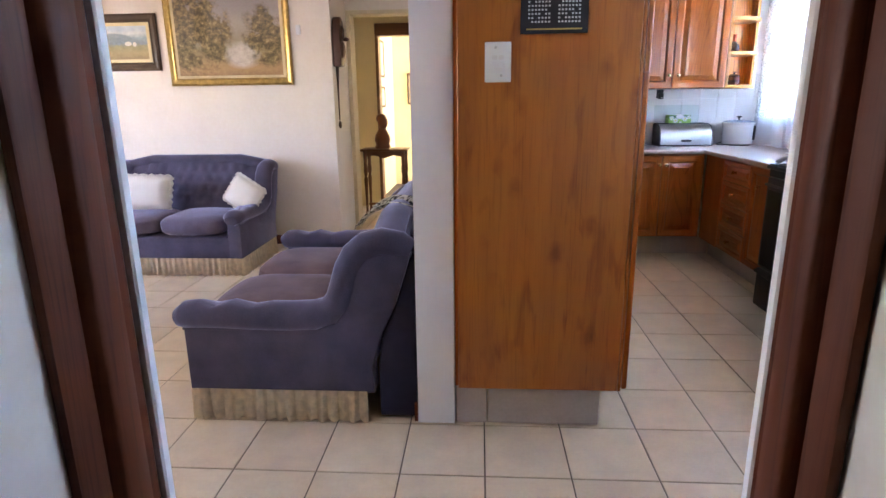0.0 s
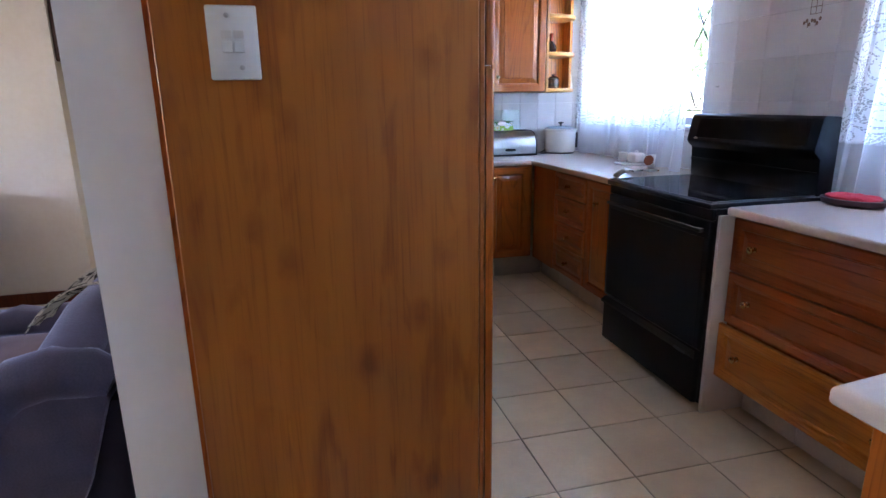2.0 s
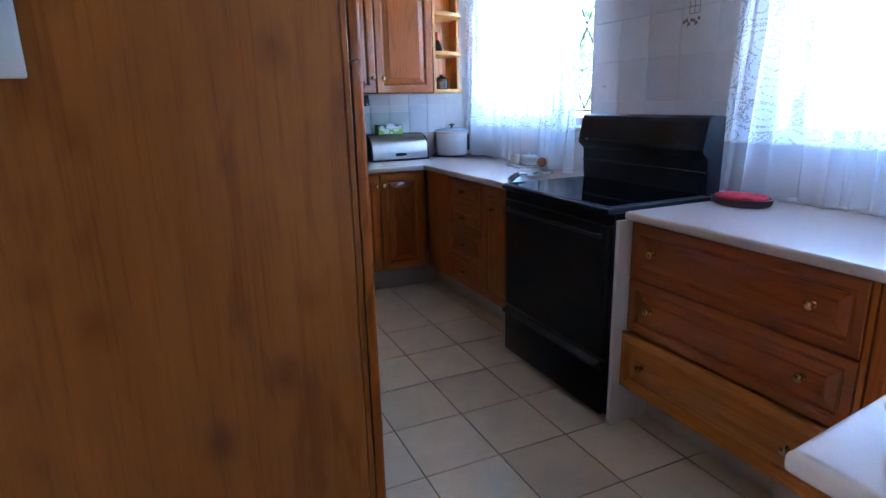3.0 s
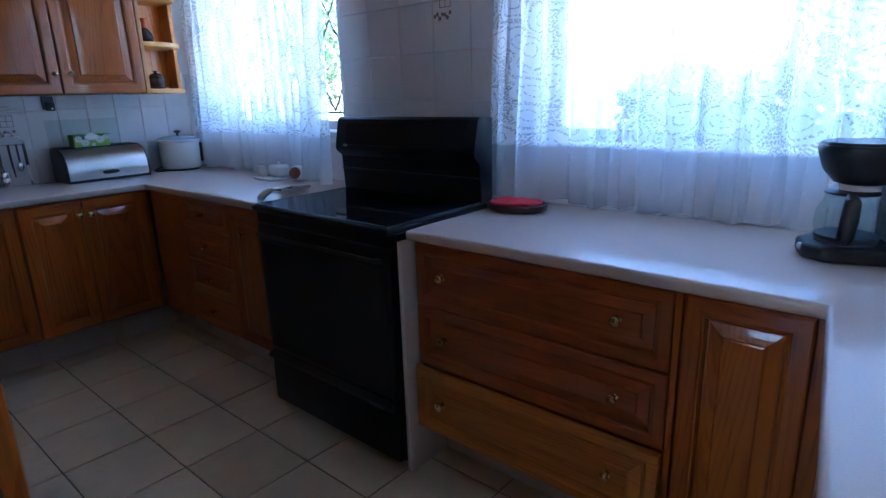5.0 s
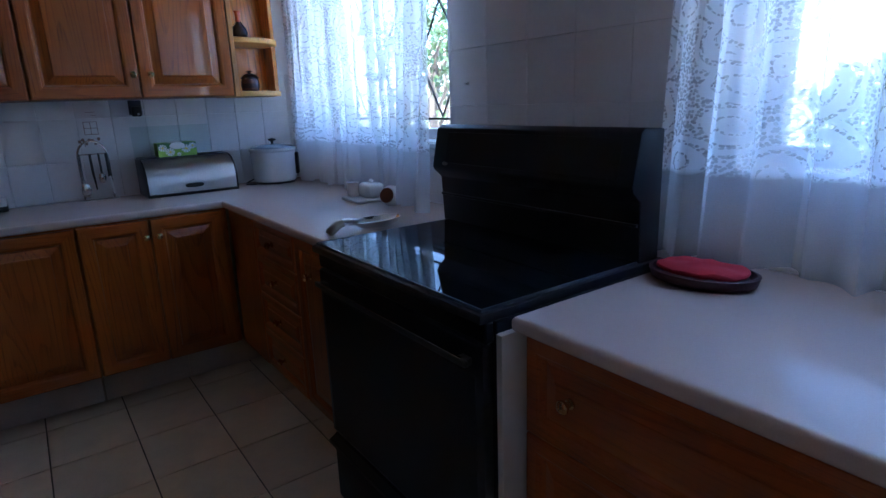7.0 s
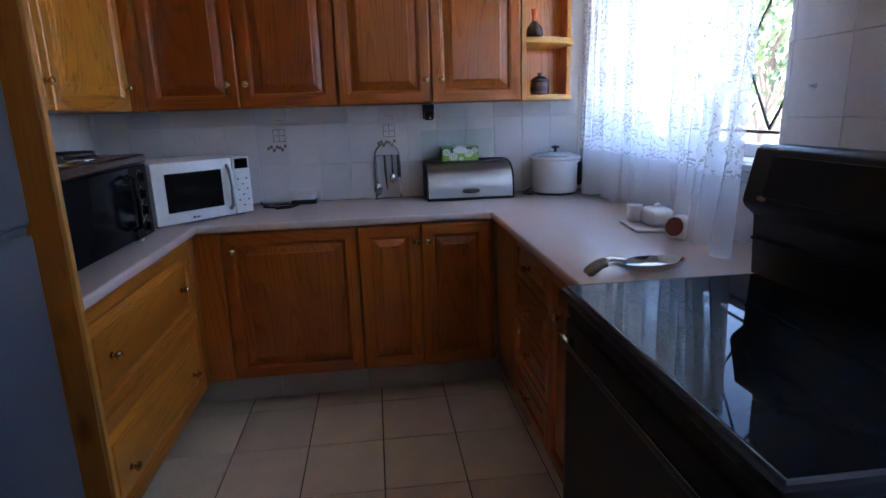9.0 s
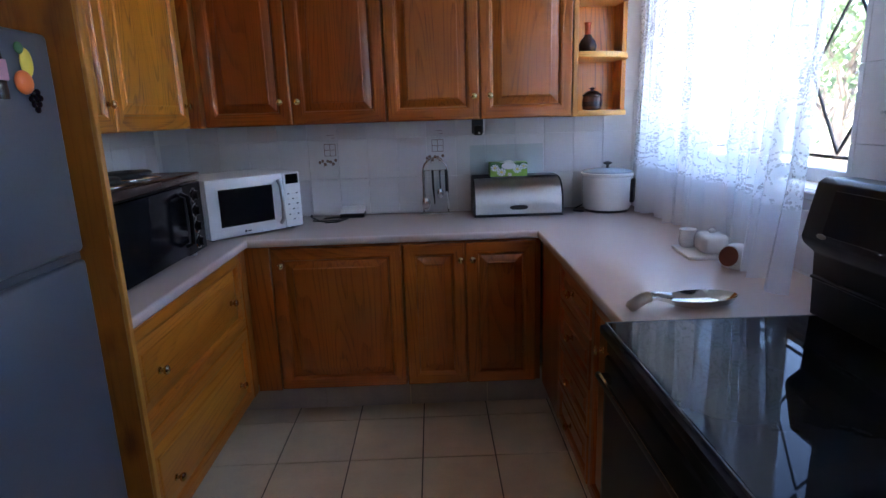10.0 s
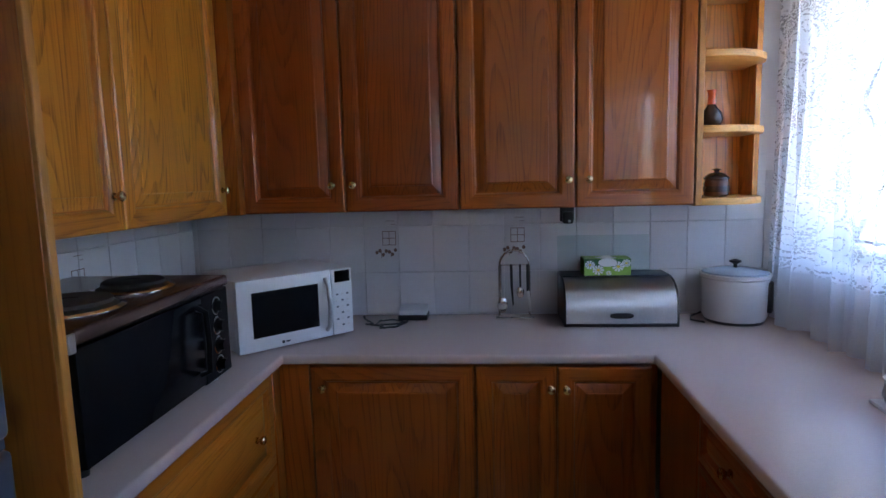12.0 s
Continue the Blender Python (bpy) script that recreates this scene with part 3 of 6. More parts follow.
def wall_x(name, x0, x1, y0, y1, holes, material, label, z1=CEIL):
    bits, y = [], y0
    for a, b, lo, hi in sorted(holes):
        bits.append(box(x0, y, 0, x1, a, z1))
        if lo > 0:
            bits.append(box(x0, a, 0, x1, b, lo))
        bits.append(box(x0, a, hi, x1, b, z1))
        y = b
    bits.append(box(x0, y, 0, x1, y1, z1))
    return structure(name, joined(*bits), material, label, "wall")


WIN1, WIN2 = (3.60, 4.90, 1.15, 2.20), (0.85, 2.46, 1.13, 2.20)
floor = structure("floor", box(XW, -2.2, -0.15, XR + 0.2, 9.8, -0.004), GROUT, "cream ceramic floor tiles with dark grout", "floor")
structure("ceiling", box(XW - 0.2, -2.4, CEIL, XR + 0.25, 10.0, CEIL + 0.2), CEILING, "plain white painted ceiling", "ceiling")
wall_right = wall_x("wall_east", XR + 0.008, XR + 0.22, -2.2, 9.8, [WIN1, WIN2], WALL_GROUT, "kitchen window wall with pale glazed tiles")
wall_back = wall_y("wall_north", YB + 0.008, YB + 0.16, -0.10, XR + 0.008, [], WALL_GROUT, "kitchen back wall with pale glazed tiles")
wall_mid = wall_x("wall_middle", -0.10, XL - 0.008, 1.905, YB + 0.008, [], PLASTER_COOL, "white plastered wall between kitchen and living room")
# window-height openings here, in wall_west and wall_far_east: unseen, added to admit light
wall_y("wall_south", 0.17, YN, XW, XR + 0.008, [(-0.322, 0.53, 0, 2.06), (-3.6, -2.3, 1.0, 2.1)], PLASTER, "white plastered wall with a doorway")
wall_y("wall_picture", YP, YP + 0.16, XW, -1.145, [], PLASTER, "white plastered living room wall with pictures")
wall_x("wall_west", XW - 0.2, XW, -2.2, 9.8, [(1.95, 3.25, 1.0, 2.1)], PLASTER, "plain white plastered wall")
wall_x("wall_passage_side", -1.305, -1.145, YP + 0.16, 5.60, [], PLASTER, "white plastered passage wall")
wall_x("wall_lobby_west", -1.75, -1.62, 5.76, 7.0, [], YELLOW_WALL, "plain yellow plastered lobby wall")
wall_y("wall_passage_arch", 5.60, 5.76, -1.75, -0.10, [(-1.145, -0.14, 0, 2.15)], PLASTER, "white plastered wall with a passage opening")
wall_x("wall_lobby", -0.10, 0.05, YB + 0.16, 7.0, [], YELLOW_WALL, "plain yellow plastered wall")
wall_y("wall_passage_end", 7.0, 7.14, XW, XR + 0.008, [(-1.11, -0.35, 0, 2.10)], YELLOW_WALL, "yellow plastered wall with a doorway")
wall_y("wall_far_room", 9.0, 9.15, XW, XR + 0.008, [], YELLOW_WALL, "yellow plastered wall of the far room")
wall_x("wall_far_side", -1.35, -1.20, 7.14, 9.0, [], YELLOW_WALL, "yellow plastered wall of the far room")
wall_x("wall_far_east", 1.30, 1.40, 7.14, 9.0, [(7.8, 9.0, 1.0, 2.2)], YELLOW_WALL, "yellow plastered wall of the far room")
wall_y("wall_hall", -2.2, -2.05, XW, XR + 0.008, [], PLASTER, "plain white plastered hall wall")
wall_x("wall_hall_west", -1.30, -1.20, -2.05, 0.17, [], PLASTER, "plain white plastered hall wall")
wall_x("wall_hall_east", 1.30, 1.40, -2.05, 0.17, [], PLASTER, "plain white plastered hall wall")
structure("baseboard", joined(box(XW, YP - 0.015, 0, -1.145, YP - 0.002, 0.085, 0.003), box(-0.116, 1.91, 0, -0.102, YP, 0.085, 0.003)), FRAME_WOOD, "dark wooden skirting board", "skirting")


def door_surround():
    """The stained door frame in the near doorway: jambs with a rebate, and a head."""
    t = thing("door_1", "dark stained wooden door frame in a white doorway", "door frame", kind="structure")
    for x, s in ((-0.320, 1), (0.528, -1)):
        prof = [(0.0, 0.322), (0.012, 0.322), (0.016, 0.328), (0.016, 0.366), (0.030, 0.372), (0.034, 0.378), (0.034, 0.416), (0.030, 0.422), (0.003, 0.424), (0.003, 0.442), (0.014, 0.444), (0.014, 0.462), (0.010, 0.466), (0.0, 0.466)]
        part("jamb", prism([(x + s * a, b) for a, b in prof], 0.0, 2.02), FRAME_WOOD, t)
    part("head", joined(box(-0.320, 0.322, 2.02, 0.528, 0.367, 2.058, 0.003), box(-0.320, 0.368, 1.99, 0.528, 0.466, 2.058, 0.003)), FRAME_WOOD, t)


door_surround()
structure("trim_doorway", joined(box(-0.321, 0.468, 0, -0.298, YN - 0.003, 2.058, 0.003), box(0.514, 0.468, 0, 0.529, YN - 0.003, 2.058, 0.003)), PLASTER_COOL, "white plastered reveal round the doorway", "trim")


def passage_frames():
    t = thing("door_2", "cream painted door frame with an open cream door", "door frame", kind="structure")
    for x in (-1.143, -0.182):
        part("jamb", box(x, 5.585, 0, x + 0.04, 5.775, 2.11, 0.004), CREAM, t)
    part("head", box(-1.143, 5.585, 2.11, -0.142, 5.775, 2.148, 0.004), CREAM, t)
    lm = pose(-1.125, 5.80, 0, 0, 0, 17)
    leaf = part("door_leaf", box(-0.02, 0.0, 0.01, 0.02, 0.72, 2.05, 0.004), CREAM, t, "cream door standing open, with amber glass", lm)
    for z in (0.95, 1.32, 1.69):
        part("pane", box(0.0205, 0.12, z, 0.026, 0.62, z + 0.32, 0.002), AMBER, leaf, "amber glass pane")
    part("door_knob", blob(0.045, 0.66, 1.02, 0.022, 0.022, 0.022), BRASS, leaf)
    t = thing("door_3", "brown wooden lintel and frame of the far doorway", "door frame", kind="structure")
    part("jamb", box(-1.112, 6.985, 0, -1.075, 7.155, 2.06, 0.004), CONSOLE_WOOD, t)
    part("jamb", box(-0.388, 6.985, 0, -0.348, 7.155, 2.06, 0.004), CONSOLE_WOOD, t)
    part("head", box(-1.112, 6.98, 2.06, -0.348, 7.16, 2.20, 0.004), CONSOLE_WOOD, t)


AMBER = plain("amber_glass", (0.62, 0.36, 0.05), 0.2, relief=0.05)
passage_frames()


def window(name, y0, y1, z0, z1, label, mullions, barred=True):
    t = thing(name, label, "window", kind="structure")
    x = XR + 0.12
    f = part("window_frame", joined(box(x, y0, z0, x + 0.05, y1, z0 + 0.045, 0.003), box(x, y0, z1 - 0.045, x + 0.05, y1, z1, 0.003), box(x, y0, z0 + 0.045, x + 0.05, y0 + 0.045, z1 - 0.045, 0.003), box(x, y1 - 0.045, z0 + 0.045, x + 0.05, y1, z1 - 0.045, 0.003)), WINDOW_PAINT, t)
    ys = [y0 + 0.045, *mullions, y1 - 0.045]
    for y in mullions:
        part("mullion", box(x + 0.004, y - 0.02, z0 + 0.045, x + 0.046, y + 0.02, z1 - 0.045, 0.003), WINDOW_PAINT, f)
    for a, b in zip(ys, ys[1:]):
        p = part("pane", box(x + 0.022, a + 0.018, z0 + 0.05, x + 0.026, b - 0.018, z1 - 0.05), GLASS, t, smooth=False)
        p.visible_shadow = False
    part("window_sill", box(XR - 0.02, y0 - 0.02, z0 - 0.028, x - 0.002, y1 + 0.02, z0 - 0.002, 0.005), WHITE_ENAMEL, t, "tiled white window sill")
    if not barred:
        return
    # burglar bars: bent rods that cross in diamonds
    xb, n = XR + 0.085, max(2, round((y1 - y0) / 0.32))
    w = (y1 - y0) / n
    for i in range(n):
        a, mid, b = y0 + i * w, y0 + (i + 0.5) * w, y0 + (i + 1) * w
        for zz in (z0 + 0.10, z0 + 0.10 + 0.48):
            part("burglar_bar", tube([(xb, mid, zz), (xb, a + 0.01, zz + 0.24), (xb, mid, zz + 0.46)], 0.005, 6), IRON, t)
            part("burglar_bar", tube([(xb, mid, zz), (xb, b - 0.01, zz + 0.24), (xb, mid, zz + 0.46)], 0.005, 6), IRON, t)
    for zz in (z0 + 0.09, z1 - 0.09):
        part("burglar_bar", tube([(xb, y0, zz), (xb, y1, zz)], 0.006, 6), IRON, t)


window("window_1", *WIN1, "painted steel window with black burglar bars", (4.03, 4.46))
window("window_2", *WIN2, "painted steel window over the worktop", (1.62,), False)

# ---- kitchen units ----
BASE_TOP, KICK = 0.862, 0.185


def carcass(t, x0, y0, z0, x1, y1, z1, material=None):
    return part("body", box(x0, y0, z0, x1, y1, z1, 0.002), material or OAK, t)


def tall_cupboard():
    t = thing("tall_cupboard", "tall varnished oak cupboard beside the fridge", "cupboard", pose(0.052, 1.85, 0))
    part("side_panel", box(0.018, 0.0, 0.19, 0.640, 0.022, 2.45, 0.003), OAK_PANEL, t, "wide oak veneer side panel")
    part("body", box(0.004, 0.024, 0.19, 0.630, 0.70, 2.45), OAK, t)
    part("lipping", box(0.6405, 0.0, 0.19, 0.652, 0.022, 2.45, 0.002), OAK_PANEL, t)
    for z, h, k in ((0.20, 1.18, 1.05), (1.388, 1.055, 0.1)):
        door_leaf("door", t, 0.69, h, FACE_E(0.676, 0.004, z), [(0.64, k)])
    for a, b in ((0.004, 0.132), (0.136, 0.586)):
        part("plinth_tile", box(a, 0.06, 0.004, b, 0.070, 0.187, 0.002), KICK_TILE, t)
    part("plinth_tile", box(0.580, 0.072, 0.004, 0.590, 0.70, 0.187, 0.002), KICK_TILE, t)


tall_cupboard()


def light_switch():
    t = thing("light_switch", "white plastic double light switch on the oak panel", "light switch", pose(0.211, 1.849, 1.426))
    part("plate", box(-0.045, -0.010, -0.066, 0.045, 0, 0.066, 0.004, 2), WHITE_PLASTIC, t)
    for x in (-0.011, 0.011):
        part("rocker", prism([(-0.0135, -0.017), (-0.0195, -0.017), (-0.0105, 0.003), (-0.0105, -0.017)][:3] + [(-0.0095, 0.003), (-0.0095, -0.017)], x - 0.0085, x + 0.0085, "x"), WHITE_PLASTIC, t)
        part("label_strip", box(x - 0.009, -0.0115, 0.008, x + 0.009, -0.0100, 0.022, 0.0004), WHITE_BOARD, t)
    for x, z in ((-0.008, 0.048), (0.012, -0.044)):
        part("screw", joined(lathe([(0.0045, 0), (0.0045, 0.002), (0.003, 0.003)], 12)), STEEL, t, m=pose(x, -0.0098, z, 90))


light_switch()


def calendar():
    t = thing("wall_calendar", "black printed year calendar on the oak panel", "calendar", pose(0.285, 1.847, 1.515))
    part("sheet", box(0, -0.004, 0, 0.225, 0, 0.56, 0.001), PAPER_BLACK, t)
    marks, gold = [], []
    for col in (0, 1):
        for row in range(4):
            x0, z0 = 0.025 + col * 0.10, 0.035 + row * 0.125
            gold.append(box(x0, -0.0050, z0 + 0.086, x0 + 0.075, -0.0042, z0 + 0.093))
            for i in range(7):
                for j in range(6):
                    if (i + j * 7 + row + col) % 9:
                        marks.append(box(x0 + i * 0.0112, -0.0050, z0 + j * 0.0125, x0 + i * 0.0112 + 0.0062, -0.0042, z0 + j * 0.0125 + 0.0055))
    gold.append(box(0.02, -0.0050, 0.012, 0.205, -0.0042, 0.017))
    tagged(part("date_print", joined(*marks), INK_WHITE, t, "rows of small white figures", smooth=False), kind="stuff")
    tagged(part("heading_print", joined(*gold), INK_GOLD, t, smooth=False), kind="stuff")


calendar()


def fridge():
    t = thing("fridge", "silver grey fridge freezer in an oak recess", "fridge", pose(0.06, 2.672, 0))
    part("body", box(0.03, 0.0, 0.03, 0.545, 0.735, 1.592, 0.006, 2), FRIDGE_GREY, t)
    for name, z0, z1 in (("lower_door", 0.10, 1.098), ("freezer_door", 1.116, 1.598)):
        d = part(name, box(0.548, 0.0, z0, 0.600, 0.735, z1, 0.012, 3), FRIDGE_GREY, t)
        za, zb = (z1 - 0.35, z1 - 0.03) if name == "lower_door" else (z0 + 0.03, z0 + 0.26)
        part("handle", joined(box(0.600, 0.02, za, 0.622, 0.045, zb, 0.008, 2)), DARK_TRIM, d)
    part("seam", box(0.552, 0.006, 1.0985, 0.590, 0.729, 1.1155), DARK_TRIM, t)
    part("top_trim", box(0.10, 0.006, 1.593, 0.545, 0.729, 1.606, 0.003), DARK_TRIM, t)
    part("grille", box(0.06, 0.02, 0.0, 0.56, 0.715, 0.095, 0.004), DARK_TRIM, t)


fridge()
end_panel = thing("oak_end_panel", "oak veneer end panel between fridge and worktop", "panel")
part("board", box(0.064, 3.482, 0.0, 0.678, 3.500, 2.45, 0.001), OAK_PANEL, end_panel)
part("lipping", box(0.6785, 3.4815, 0.0, 0.690, 3.5005, 2.45, 0.002), OAK_EDGE, end_panel, "pale oak lipping")


def plinth(t, a0, a1, fixed, axis, sign):
    """Tiles that close the recess under base units. sign: the way the tile stands back."""
    n = max(1, round((a1 - a0) / 0.33))
    w = (a1 - a0) / n
    for i in range(n):
        lo, hi = a0 + i * w + 0.0015, a0 + (i + 1) * w - 0.0015
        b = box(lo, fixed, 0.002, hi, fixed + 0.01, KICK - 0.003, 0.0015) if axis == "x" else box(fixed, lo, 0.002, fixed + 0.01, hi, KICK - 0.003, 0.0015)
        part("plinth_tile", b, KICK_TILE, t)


def left_drawers():
    t = thing("drawer_unit", "varnished oak unit with two deep drawers", "cabinet")
    carcass(t, XL + 0.006, 3.504, KICK, 0.628, YB - 0.01, BASE_TOP)
    w = 0.945
    # both fronts lightened in colour for the window light they face
    for z, h, k in ((0.530, 0.325, 0.155), (KICK + 0.003, 0.338, 0.135)):
        door_leaf("drawer", t, w, h, FACE_E(0.650, 3.506, z), [(0.165, k), (0.79, k)], OAK_LIT_PALE_H, 0.05)
    part("filler", box(0.6285, 4.455, KICK, 0.650, 4.512, BASE_TOP, 0.002), OAK, t)
    plinth(t, 3.504, 4.66, 0.50, "y", -1)


left_drawers()


def back_base(name, x0, x1, doors, label, kick, filler=None):
    t = thing(name, label, "cabinet", group="kitchen base units")
    carcass(t, x0, 4.533, KICK, x1, YB - 0.002, BASE_TOP)
    for a, b, k in doors:
        door_leaf("door", t, b - a, BASE_TOP - KICK - 0.012, FACE_S(a, 4.512, KICK + 0.004), [((k - a), 0.775 - KICK)])
    if filler:
        part("filler", box(filler[0], 4.512, KICK, filler[1], 4.532, BASE_TOP, 0.002), OAK, t)
    plinth(t, *kick, 4.68, "x", 1)


back_base("base_cabinet", 0.652, 1.336, [(0.762, 1.332, 0.806)], "varnished oak base cabinet with one wide door", (0.512, 1.336), (0.652, 0.758))
back_base("base_cabinet", 1.338, 1.952, [(1.341, 1.612, 1.594), (1.618, 1.928, 1.646)], "varnished oak base cabinet with two doors", (1.338, 2.098))


def right_far_base():
    t = thing("drawer_unit", "varnished oak unit with four small drawers", "cabinet", group="kitchen base units")
    carcass(t, 1.978, 3.725, KICK, XR - 0.006, 4.531, BASE_TOP)
    part("filler", box(1.957, 4.172, KICK, 1.977, 4.508, BASE_TOP, 0.002), OAK, t)
    z = BASE_TOP - 0.004
    for h in (0.150, 0.170, 0.170, 0.178):
        z -= h
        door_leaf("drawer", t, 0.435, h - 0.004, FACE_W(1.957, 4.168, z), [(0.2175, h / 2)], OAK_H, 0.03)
    plinth(t, 3.725, 4.66, 2.10, "y", 1)
    t = thing("base_cabinet", "narrow varnished oak base cabinet beside the stove", "cabinet", group="kitchen base units")
    carcass(t, 1.978, 3.385, KICK, XR - 0.006, 3.723, BASE_TOP)
    door_leaf("door", t, 0.332, BASE_TOP - KICK - 0.01, FACE_W(1.957, 3.721, KICK + 0.004), [(0.135, 0.73 - KICK)], f=0.045)
    plinth(t, 3.385, 3.723, 2.10, "y", 1)


right_far_base()


def right_near_base():
    t = thing("drawer_unit", "varnished oak unit with three wide drawers", "cabinet", group="kitchen base units")
    carcass(t, 1.978, 1.662, KICK, XR - 0.006, 2.524, BASE_TOP)
    for z, h, x, cut_from in ((0.640, 0.216, 1.957, OAK_H), (0.422, 0.214, 1.957, OAK_H), (KICK, 0.233, 1.935, OAK_LIT_PALE_H)):
        door_leaf("drawer", t, 0.845, h, FACE_W(x, 2.520, z), [(0.12, h * 0.53), (0.71, h * 0.53)], cut_from, 0.04)
    part("lipping", box(1.957, 1.655, KICK, 1.977, 1.672, BASE_TOP, 0.001), OAK, t)
    plinth(t, 1.662, 2.524, 2.10, "y", 1)
    t = thing("base_cabinet", "oak corner base cabinet under the worktop", "cabinet", group="kitchen base units")
    carcass(t, 1.978, 0.60, KICK, XR - 0.006, 1.660, BASE_TOP)
    door_leaf("door", t, 0.265, BASE_TOP - KICK - 0.01, FACE_W(1.957, 1.652, KICK + 0.004), [], f=0.05)


right_near_base()


def sink_base():
    t = thing("sink_cabinet", "oak sink base cabinet with a framed end", "cabinet", group="kitchen base units")
    part("body", prism([(1.10, 0.52), (1.976, 0.52), (1.976, 1.33), (1.10, 1.205)], KICK, BASE_TOP, "z"), OAK, t)
    part("corner_post", box(1.078, 1.165, KICK, 1.099, 1.215, BASE_TOP, 0.003), OAK, t)
    part("end_panel", box(1.083, 0.52, KICK, 1.098, 1.163, BASE_TOP, 0.002), OAK, t)
    for a, b in ((1.104, 1.52), (1.528, 1.94)):
        w = math.hypot(b - a, (b - a) * 0.15)
        door_leaf("door", t, w, BASE_TOP - KICK - 0.01, pose(b, 1.228 + (b - 1.104) * 0.143, KICK + 0.004, 0, 0, 180 + 8.2), [])
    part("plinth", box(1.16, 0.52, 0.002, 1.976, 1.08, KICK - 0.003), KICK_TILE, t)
    part("towel_rail", joined(tube([(1.085, 1.00, 0.855), (1.055, 1.00, 0.855), (1.055, 0.62, 0.855), (1.085, 0.62, 0.855)], 0.006, 8)), CHROME, t)


sink_base()

# worktops: post-formed front edge
WT0, WT1 = 0.864, 0.900


def worktop(name, outline, label):
    bm = prism(outline, WT0, WT1, "z")
    front = [e for e in bm.edges if len(e.link_faces) == 2 and any(abs(f.normal.z) > 0.9 for f in e.link_faces) and e.calc_face_angle(0) > 0.5]
    bmesh.ops.bevel(bm, geom=front, offset=0.012, segments=4, profile=0.5, affect="EDGES")
    return solid(name, bm, WORKTOP, label, "worktop")


worktop("worktop", [(XL + 0.004, 3.503), (0.674, 3.503), (0.674, 4.5), (1.93, 4.5), (1.93, 3.352), (XR - 0.004, 3.352), (XR - 0.004, YB - 0.004), (XL + 0.004, YB - 0.004)], "pale speckled laminate worktop round the kitchen corner")
worktop("worktop", [(1.93, 2.530), (1.93, 1.373), (1.055, 1.268), (1.055, 0.492), (XR - 0.004, 0.492), (XR - 0.004, 2.530)], "pale speckled laminate worktop by the window")


def stove():
    t = thing("stove", "black freestanding electric stove with ceramic hob", "stove", pose(1.88, 2.555, 0))
    w = 0.785
    part("body", box(0.03, 0.0, 0.03, 0.66, w, 0.885, 0.004), BLACK_ENAMEL, t)
    d = part("oven_door", box(0.0, 0.006, 0.285, 0.028, w - 0.006, 0.835, 0.008, 2), BLACK_ENAMEL, t)
    part("door_glass", box(-0.002, 0.03, 0.30, -0.0005, w - 0.03, 0.765, 0.001), BLACK_ENAMEL, d)
    part("handle", joined(box(-0.028, 0.03, 0.788, -0.016, w - 0.03, 0.804, 0.005, 2), box(-0.02, 0.04, 0.786, 0.0, 0.07, 0.802), box(-0.02, w - 0.07, 0.786, 0.0, w - 0.04, 0.802)), BLACK_PLASTIC, d)
    part("handle_strip", box(-0.026, 0.05, 0.8045, -0.019, w - 0.05, 0.806, 0.0005), CHROME, d)
    dr = part("warming_drawer", box(0.0, 0.006, 0.035, 0.028, w - 0.006, 0.275, 0.010, 2), BLACK_ENAMEL, t)
    part("drawer_lip", prism([(0.0, 0.275), (-0.022, 0.262), (-0.022, 0.250), (0.0, 0.235)], 0.02, w - 0.02, "y"), BLACK_PLASTIC, dr)
    part("badge", box(-0.024, 0.05, 0.248, -0.0225, 0.13, 0.262, 0.001), DARK_TRIM, dr)
    part("fascia", box(0.006, 0.004, 0.838, 0.03, w - 0.004, 0.885, 0.004), BLACK_ENAMEL, t)
    hob = part("hob_frame", joined(box(-0.012, -0.002, 0.886, 0.60, w + 0.002, 0.908, 0.006, 2)), BLACK_ENAMEL, t)
    part("hob_glass", box(0.004, 0.012, 0.9085, 0.496, w - 0.012, 0.914, 0.002), BLACK_GLASS, hob)
    trims = joined(box(0.000, 0.010, 0.9085, 0.0035, w - 0.010, 0.9150), box(0.0, 0.008, 0.9085, 0.497, 0.0115, 0.9150), box(0.0, w - 0.0115, 0.9085, 0.497, w - 0.008, 0.9150))
    part("hob_trim", trims, DARK_TRIM, hob)
    # backguard: a stepped upstand with the controls in its head
    prof = [(0.500, 0.909), (0.575, 0.909), (0.575, 1.232), (0.500, 1.236), (0.484, 1.225), (0.458, 1.10), (0.464, 1.086), (0.492, 1.062)]
    g = part("backguard", prism(prof, 0.004, w + 0.02, "y", 0.004), BLACK_ENAMEL, t)
    part("control_panel", box(0.0, 0.05, 0.0, 0.004, w - 0.05, 0.10, 0.001), BLACK_ENAMEL, g, m=pose(0.4585, 0, 1.115, 0, 11.8, 0))
    part("badge", blob(0.4585, w - 0.05, 1.112, 0.002, 0.016, 0.006), WARM_METAL, g, "small oval metal badge")
    for y in (0.22, 0.30, 0.52):
        part("indicator", blob(0.474, y, 1.17, 0.002, 0.003, 0.003), DARK_TRIM, g)
    part("lower_ledge", box(0.486, 0.01, 1.000, 0.4995, w + 0.014, 1.008, 0.002), BLACK_ENAMEL, g)


stove()
solid("filler_board", box(1.905, 2.532, 0.0, XR - 0.01, 2.549, 0.862, 0.001), WHITE_BOARD, "white melamine filler board beside the stove", "panel")


